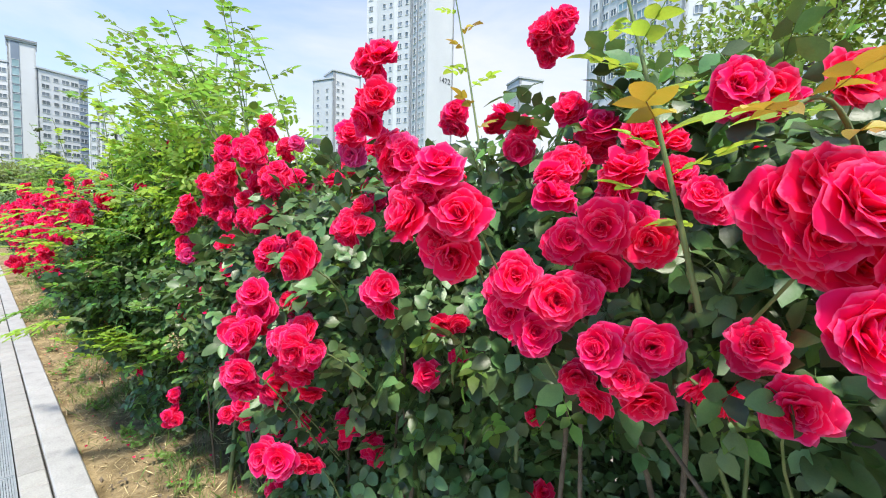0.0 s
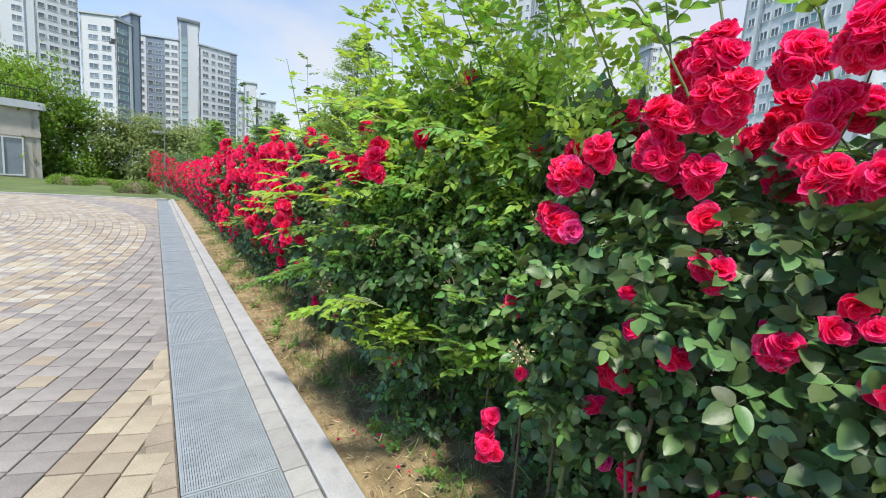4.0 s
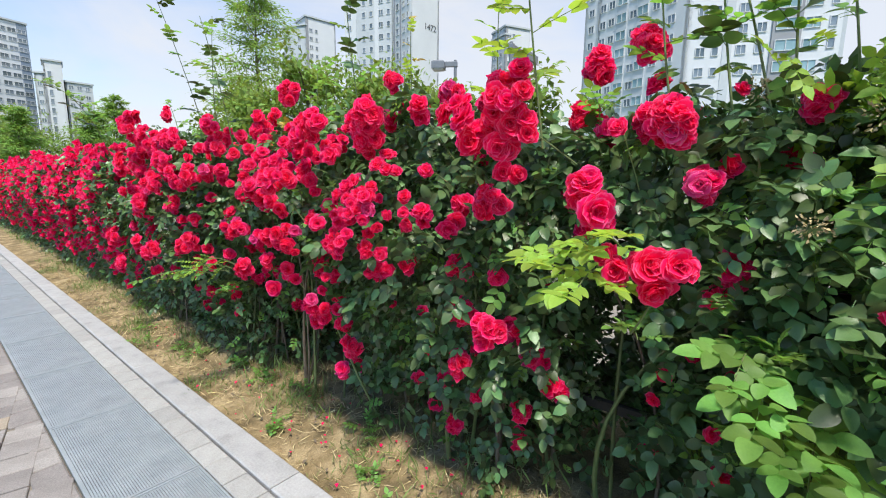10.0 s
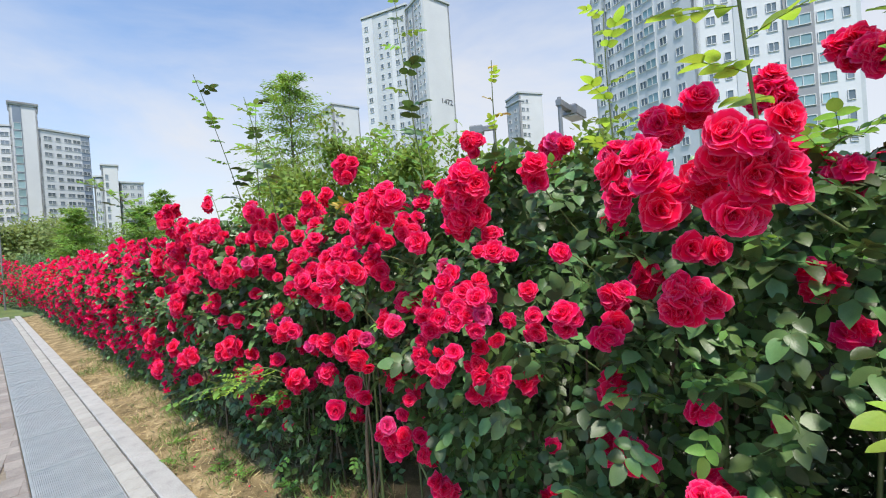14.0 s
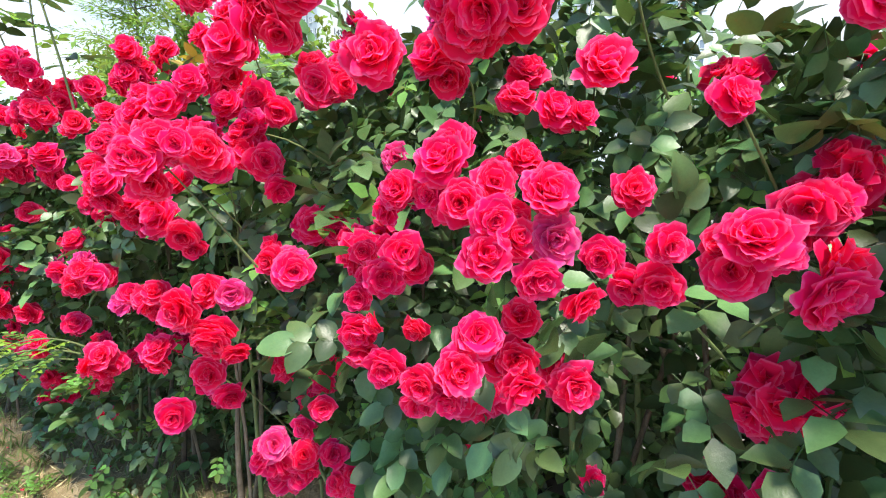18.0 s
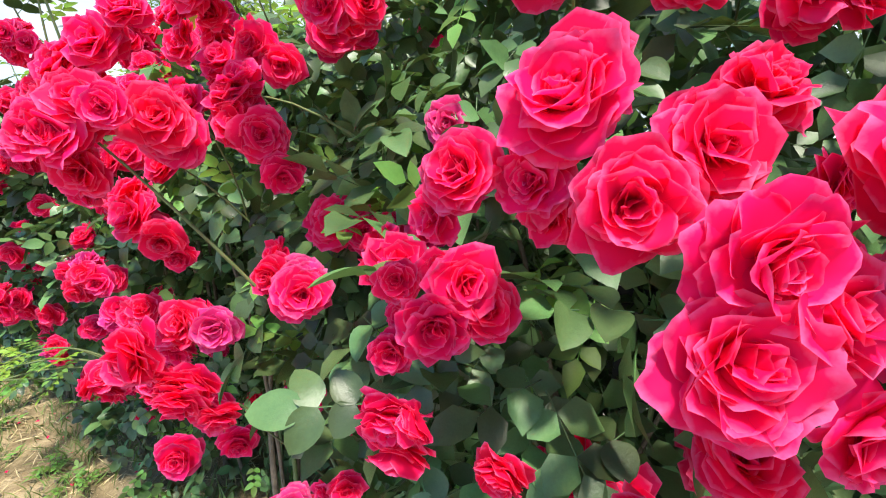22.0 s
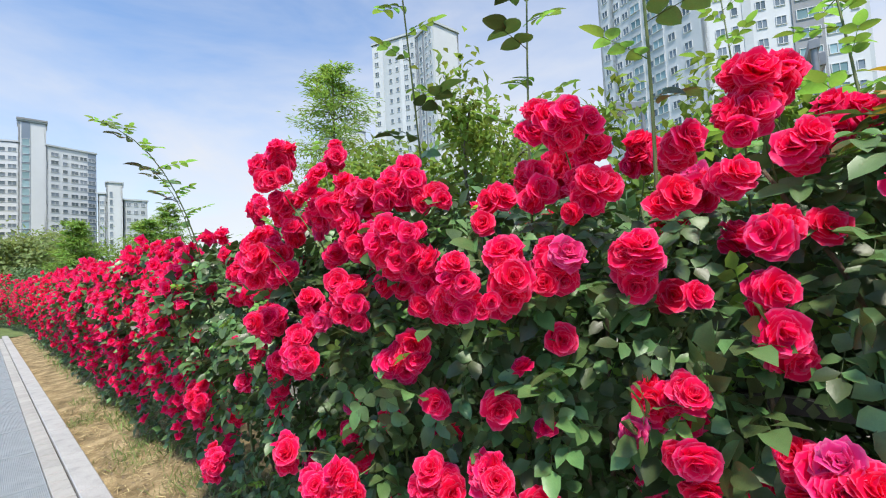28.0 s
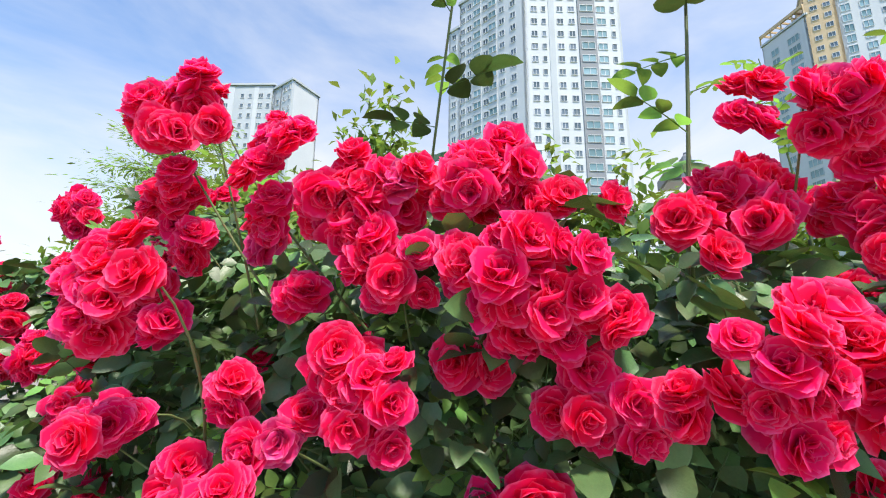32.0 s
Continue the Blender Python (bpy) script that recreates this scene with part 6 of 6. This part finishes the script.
def roof(house, corners, top, mat):
    c = np.array(corners)
    v = np.concatenate([np.c_[c, np.full(len(c), top - 0.3)], np.c_[c, np.full(len(c), top + 0.02)]])
    n = len(c)
    f = [tuple(range(n, 2 * n)), tuple(range(n - 1, -1, -1))] + [(i, (i + 1) % n, n + (i + 1) % n, n + i) for i in range(n)]
    child("roof", mesh_of("roof", v, f, [mat], smooth=False), house)


def back_of(p, q, depth):
    d = unit((q - p)[None])[0]
    nrm = np.array([-d[1], d[0]])
    return p + nrm * depth, q + nrm * depth


def block(house, p, q, top, depth, mat, columns, side_mat, **kw):
    """A slab: its front with windows, two plain sides, the back and the roof."""
    base = facade(house, p, q, top, mat, columns, **kw)
    pb, qb = back_of(p, q, depth)
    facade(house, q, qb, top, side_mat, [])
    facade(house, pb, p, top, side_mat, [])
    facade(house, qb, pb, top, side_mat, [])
    roof(house, [p, q, qb, pb], top, M_PALE)
    return base


W_SMALL = (1.3, 1.35, M_GLASS, 2)
W_BAND = (2.2, 1.45, M_GLASS, 2)

# tall white tower with a grey bay strip
tower = tagged(empty("apartment_tower"), "tall white apartment tower with a dark grey bay strip", "apartment tower")
A1, A2, A3 = spot(69.3, 88), spot(80.6, 76), spot(94.0, 82)
top1 = rise(38.4, 88)
L1 = (A2 - A1)
cut = A1 + L1 * 0.16
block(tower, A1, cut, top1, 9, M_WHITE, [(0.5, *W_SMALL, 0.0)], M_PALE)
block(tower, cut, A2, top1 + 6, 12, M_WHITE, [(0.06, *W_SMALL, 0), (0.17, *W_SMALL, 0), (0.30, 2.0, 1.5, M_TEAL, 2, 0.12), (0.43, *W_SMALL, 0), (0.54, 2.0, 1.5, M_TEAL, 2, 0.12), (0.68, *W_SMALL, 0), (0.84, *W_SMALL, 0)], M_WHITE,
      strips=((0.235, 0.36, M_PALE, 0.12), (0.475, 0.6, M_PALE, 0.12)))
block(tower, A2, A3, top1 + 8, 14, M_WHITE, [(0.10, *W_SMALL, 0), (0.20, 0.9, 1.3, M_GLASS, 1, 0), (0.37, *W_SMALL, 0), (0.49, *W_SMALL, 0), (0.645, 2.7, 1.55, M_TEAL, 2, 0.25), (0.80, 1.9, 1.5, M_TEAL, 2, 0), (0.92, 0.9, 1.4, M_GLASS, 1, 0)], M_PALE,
      strips=((0.555, 0.735, M_GREYB, 0.25), (0.25, 0.31, M_PALE, 0.1)))

# pair of white towers, one with a blank numbered gable
pair = tagged(empty("apartment_tower"), "pale twin apartment tower with a blank numbered gable", "apartment tower")
B1, B2, B3, B4 = spot(39.0, 120), spot(45.1, 113), spot(47.3, 106), spot(50.9, 112)
# shade is painted in: windowed faces take M_PALE, the sunlit gable M_WHITE
block(pair, B1, B2, rise(29.2, 117), 9, M_PALE, [(0.10, *W_SMALL, 0.1), (0.40, 1.0, 1.3, M_GLASS, 1, 0), (0.55, 1.0, 1.3, M_GLASS, 1, 0), (0.75, *W_SMALL, 0), (0.90, 1.0, 1.3, M_GLASS, 1, 0)], M_PALE,
      strips=((0.0, 0.24, M_WHITE, 0.1), (0.62, 0.70, M_WHITE, 0.08)))
ptop = rise(30.4, 109)
facade(pair, B2, B3, ptop, M_PALE, [(0.25, 1.4, 1.6, M_GLASS, 1, 0), (0.62, 1.2, 1.4, M_GLASS, 2, 0), (0.86, 0.7, 1.3, M_GLASS, 1, 0)], strips=((0.04, 0.1, M_GREYB, 0.1), (0.4, 0.46, M_GREYB, 0.1)))
gable = facade(pair, B3, B4, ptop, M_WHITE, [])
C1, C2 = back_of(B3, B4, 11)
facade(pair, B4, C2, ptop, M_PALE, [])
facade(pair, C2, C1, ptop, M_PALE, [])
roof(pair, [B2, B3, B4, C2, C1], ptop, M_PALE)
letters = bpy.data.curves.new("number", "FONT")
letters.body, letters.size, letters.extrude, letters.align_x = "1472", 2.0, 0.03, "CENTER"
letters.materials.append(M_SIGN)
child("number", letters, pair, "dark building number", m=gable @ pose(float(np.linalg.norm(B4 - B3)) * 0.68, -0.06, 38.5, 90, 0, 0))

for az0, az1, az2, d, el, name in ((31.6, 34.2, 37.7, 170, 18.9, "a"), (57.6, 59.3, 62.3, 150, 18.7, "b")):
    far_block = tagged(empty("apartment_tower"), "distant pale apartment tower", "apartment tower")
    p0, p1, p2 = spot(az0, d + 4), spot(az1, d - 2), spot(az2, d + 3)
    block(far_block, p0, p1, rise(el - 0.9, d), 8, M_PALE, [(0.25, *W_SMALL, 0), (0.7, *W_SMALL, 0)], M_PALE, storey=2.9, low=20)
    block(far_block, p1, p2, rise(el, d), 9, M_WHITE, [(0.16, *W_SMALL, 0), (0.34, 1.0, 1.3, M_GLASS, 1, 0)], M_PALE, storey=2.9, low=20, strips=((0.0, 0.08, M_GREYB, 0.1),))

# slab with a white lift tower, far down the path
slab_house = tagged(empty("apartment_block"), "blue-grey and white apartment slab with a white lift tower", "apartment block")
S0, S1, S2, S3 = spot(-1.4, 204), spot(2.35, 200), spot(4.35, 200), spot(8.2, 205)
block(slab_house, S0, S1, rise(14.2, 200), 11, M_BLUEG, [(0.1, 1.5, 1.4, M_GLASS, 1, 0.1), (0.3, 1.7, 1.4, M_GLASS, 1, 0), (0.5, *W_BAND, 0), (0.72, 1.7, 1.4, M_GLASS, 1, 0.1), (0.9, *W_BAND, 0.1)], M_PALE, low=6,
      strips=((0.0, 0.2, M_WHITE, 0.1), (0.66, 1.0, M_WHITE, 0.1)))
block(slab_house, S1, S2, rise(16.45, 197), 8, M_WHITE, [], M_WHITE, strips=((0.12, 0.42, M_BLUEG, 0.15),))
for k in range(18):
    child("lift_window", window_mesh(1.9, 2.5, M_TEAL, 1), slab_house, m=pose(*(S1 + (S2 - S1) * 0.27), 0, 0, 0, math.degrees(math.atan2((S2 - S1)[1], (S2 - S1)[0]))) @ pose(0, -0.18, 4 + 2.85 * k))
child("lift_roof", box_mesh("lift_roof", -0.4, float(np.linalg.norm(S2 - S1)) + 0.4, -0.6, 3, rise(16.45, 197) + 0.5, rise(16.45, 197) + 1.1, M_GREYB), slab_house,
      m=pose(S1[0], S1[1], 0, 0, 0, math.degrees(math.atan2((S2 - S1)[1], (S2 - S1)[0]))))
block(slab_house, S2, S3, rise(14.15, 201), 11, M_WHITE, [(0.16, *W_BAND, 0), (0.36, 1.5, 1.4, M_GLASS, 1, 0), (0.55, *W_BAND, 0), (0.73, *W_BAND, 0), (0.9, *W_BAND, 0.12)], M_BLUEG, low=6, strips=((0.82, 1.0, M_BLUEG, 0.12),))

numbered = tagged(empty("apartment_block"), "white and slate-blue apartment block", "apartment block")
N0, N1, N2, N3 = spot(-6.1, 175), spot(-3.2, 170), spot(-1.9, 173), spot(-1.1, 174)
block(numbered, N0, N1, rise(15.1, 171), 10, M_WHITE, [(0.35, 2.6, 1.5, M_GLASS, 2, 0), (0.72, 2.6, 1.5, M_GLASS, 2, 0)], M_PALE, low=6)
block(numbered, N1, N2, rise(14.8, 171), 10, M_BLUEG, [(0.38, 3.0, 1.6, M_TEAL, 2, 0)], M_PALE, low=6, strips=((0.80, 0.97, M_WHITE, 0.2),))
block(numbered, N2, N3, rise(16.0, 171), 10, M_BLUEG, [], M_BLUEG)
for k in range(3):
    child("number_bar", box_mesh("number_bar", 0, 0.75, -0.06, -0.01, 0, 1.6, M_SIGN), numbered, m=pose(*(N0 + (N1 - N0) * (0.80 + 0.05 * k)), 39.5, 0, 0, math.degrees(math.atan2((N1 - N0)[1], (N1 - N0)[0]))))
left_house = tagged(empty("apartment_block"), "tall white apartment block far beyond the plaza", "apartment block")
block(left_house, spot(-14.5, 186), spot(-9.6, 183), rise(18.5, 183), 10, M_WHITE, [(0.2, *W_BAND, 0), (0.5, *W_BAND, 0), (0.8, *W_BAND, 0)], M_PALE, low=6, strips=((0.9, 1.0, M_BLUEG, 0.12),))
block(left_house, spot(-9.4, 173), spot(-6.2, 175), rise(18.0, 173), 10, M_WHITE, [(0.15, 1.5, 1.4, M_GLASS, 1, 0), (0.4, *W_BAND, 0), (0.65, 1.5, 1.4, M_GLASS, 1, 0), (0.88, *W_BAND, 0)], M_PALE, low=6)
small = tagged(empty("apartment_block"), "small distant white apartment block", "apartment block")
block(small, spot(9.0, 190), spot(10.4, 190), rise(11.1, 190), 9, M_WHITE, [(0.3, 1.0, 2.0, M_GLASS, 1, 0)], M_PALE, low=8)
block(small, spot(10.5, 191), spot(12.6, 192), rise(9.4, 190), 9, M_PALE, [(0.2, *W_SMALL, 0), (0.5, *W_SMALL, 0), (0.8, *W_SMALL, 0)], M_PALE, low=8)
block(small, spot(8.3, 191), spot(9.0, 190), rise(9.9, 190), 9, M_PALE, [(0.5, *W_SMALL, 0)], M_PALE, low=8)

tan_tower = tagged(empty("apartment_tower"), "white and tan apartment tower with blue windows", "apartment tower")
E0, E1, E2, E3 = spot(109.4, 138), spot(113.5, 130), spot(116.0, 131), spot(124.0, 138)
etop = rise(32.6, 133)
block(tan_tower, E0, E1, etop - 4, 12, M_WHITE, [(0.28, 2.2, 2.0, M_TEAL, 2, 0), (0.70, 3.2, 2.0, M_TEAL, 3, 0)], M_WHITE)
block(tan_tower, E1, E2, etop + 3, 14, M_TAN, [(0.3, 1.4, 1.3, M_GLASS, 2, 0), (0.72, 1.4, 1.3, M_GLASS, 2, 0)], M_TAN)
block(tan_tower, E2, E3, etop + 3, 14, M_WHITE, [(0.08, 1.8, 2.0, M_TEAL, 2, 0), (0.25, 1.8, 1.8, M_TEAL, 2, 0), (0.42, *W_SMALL, 0), (0.6, *W_SMALL, 0), (0.78, 1.8, 1.8, M_TEAL, 2, 0)], M_WHITE)
for k in range(7):
    p = E0 + (E1 - E0) * (k + 0.5) / 7
    child("roof_beam", box_mesh("roof_beam", -0.15, 0.15, -0.3, 6, etop - 1.4, etop - 0.9, M_TAN), tan_tower, m=pose(p[0], p[1], 0, 0, 0, math.degrees(math.atan2((E1 - E0)[1], (E1 - E0)[0]))))
child("roof_beam", box_mesh("roof_beam", 0, float(np.linalg.norm(E1 - E0)), -0.5, 0.1, etop - 1.5, etop - 0.7, M_TAN), tan_tower, m=pose(E0[0], E0[1], 0, 0, 0, math.degrees(math.atan2((E1 - E0)[1], (E1 - E0)[0]))))
for k in range(5):
    p = E0 + (E1 - E0) * k / 4.0
    child("roof_post", box_mesh("roof_post", -0.15, 0.15, 0, 0.3, etop - 3.6, etop - 1.4, M_TAN), tan_tower, m=pose(p[0], p[1], 0))

# low podium building at the plaza's far corner
podium = tagged(empty("podium_building"), "low stone building with a glazed entrance and roof railing", "building")
Q0, Q1 = spot(-28, 42), spot(-10.4, 42)
ptop2 = 5.4
block(podium, Q0, Q1, ptop2, 8, M_STONE, [], M_STONE)
pb = pose(Q0[0], Q0[1], 0, 0, 0, math.degrees(math.atan2((Q1 - Q0)[1], (Q1 - Q0)[0])))
plen = float(np.linalg.norm(Q1 - Q0))
child("entrance", window_mesh(3.4, 2.9, M_GLASS, 3), podium, "dark glazed entrance", m=pb @ pose(plen - 2.7, -0.05, 1.75))
child("lintel", box_mesh("lintel", plen - 4.8, plen + 0.02, -0.1, -0.002, 3.3, 3.7, M_STONE), podium, m=pb)
for k in range(40):
    child("rail_post", box_mesh("rail_post", plen - 0.25 * k - 0.03, plen - 0.25 * k, 0.05, 0.09, ptop2 + 0.5, ptop2 + 1.5, M_RAIL), podium, m=pb)
child("top_rail", box_mesh("top_rail", plen - 10, plen, 0.04, 0.1, ptop2 + 1.5, ptop2 + 1.58, M_RAIL), podium, m=pb)
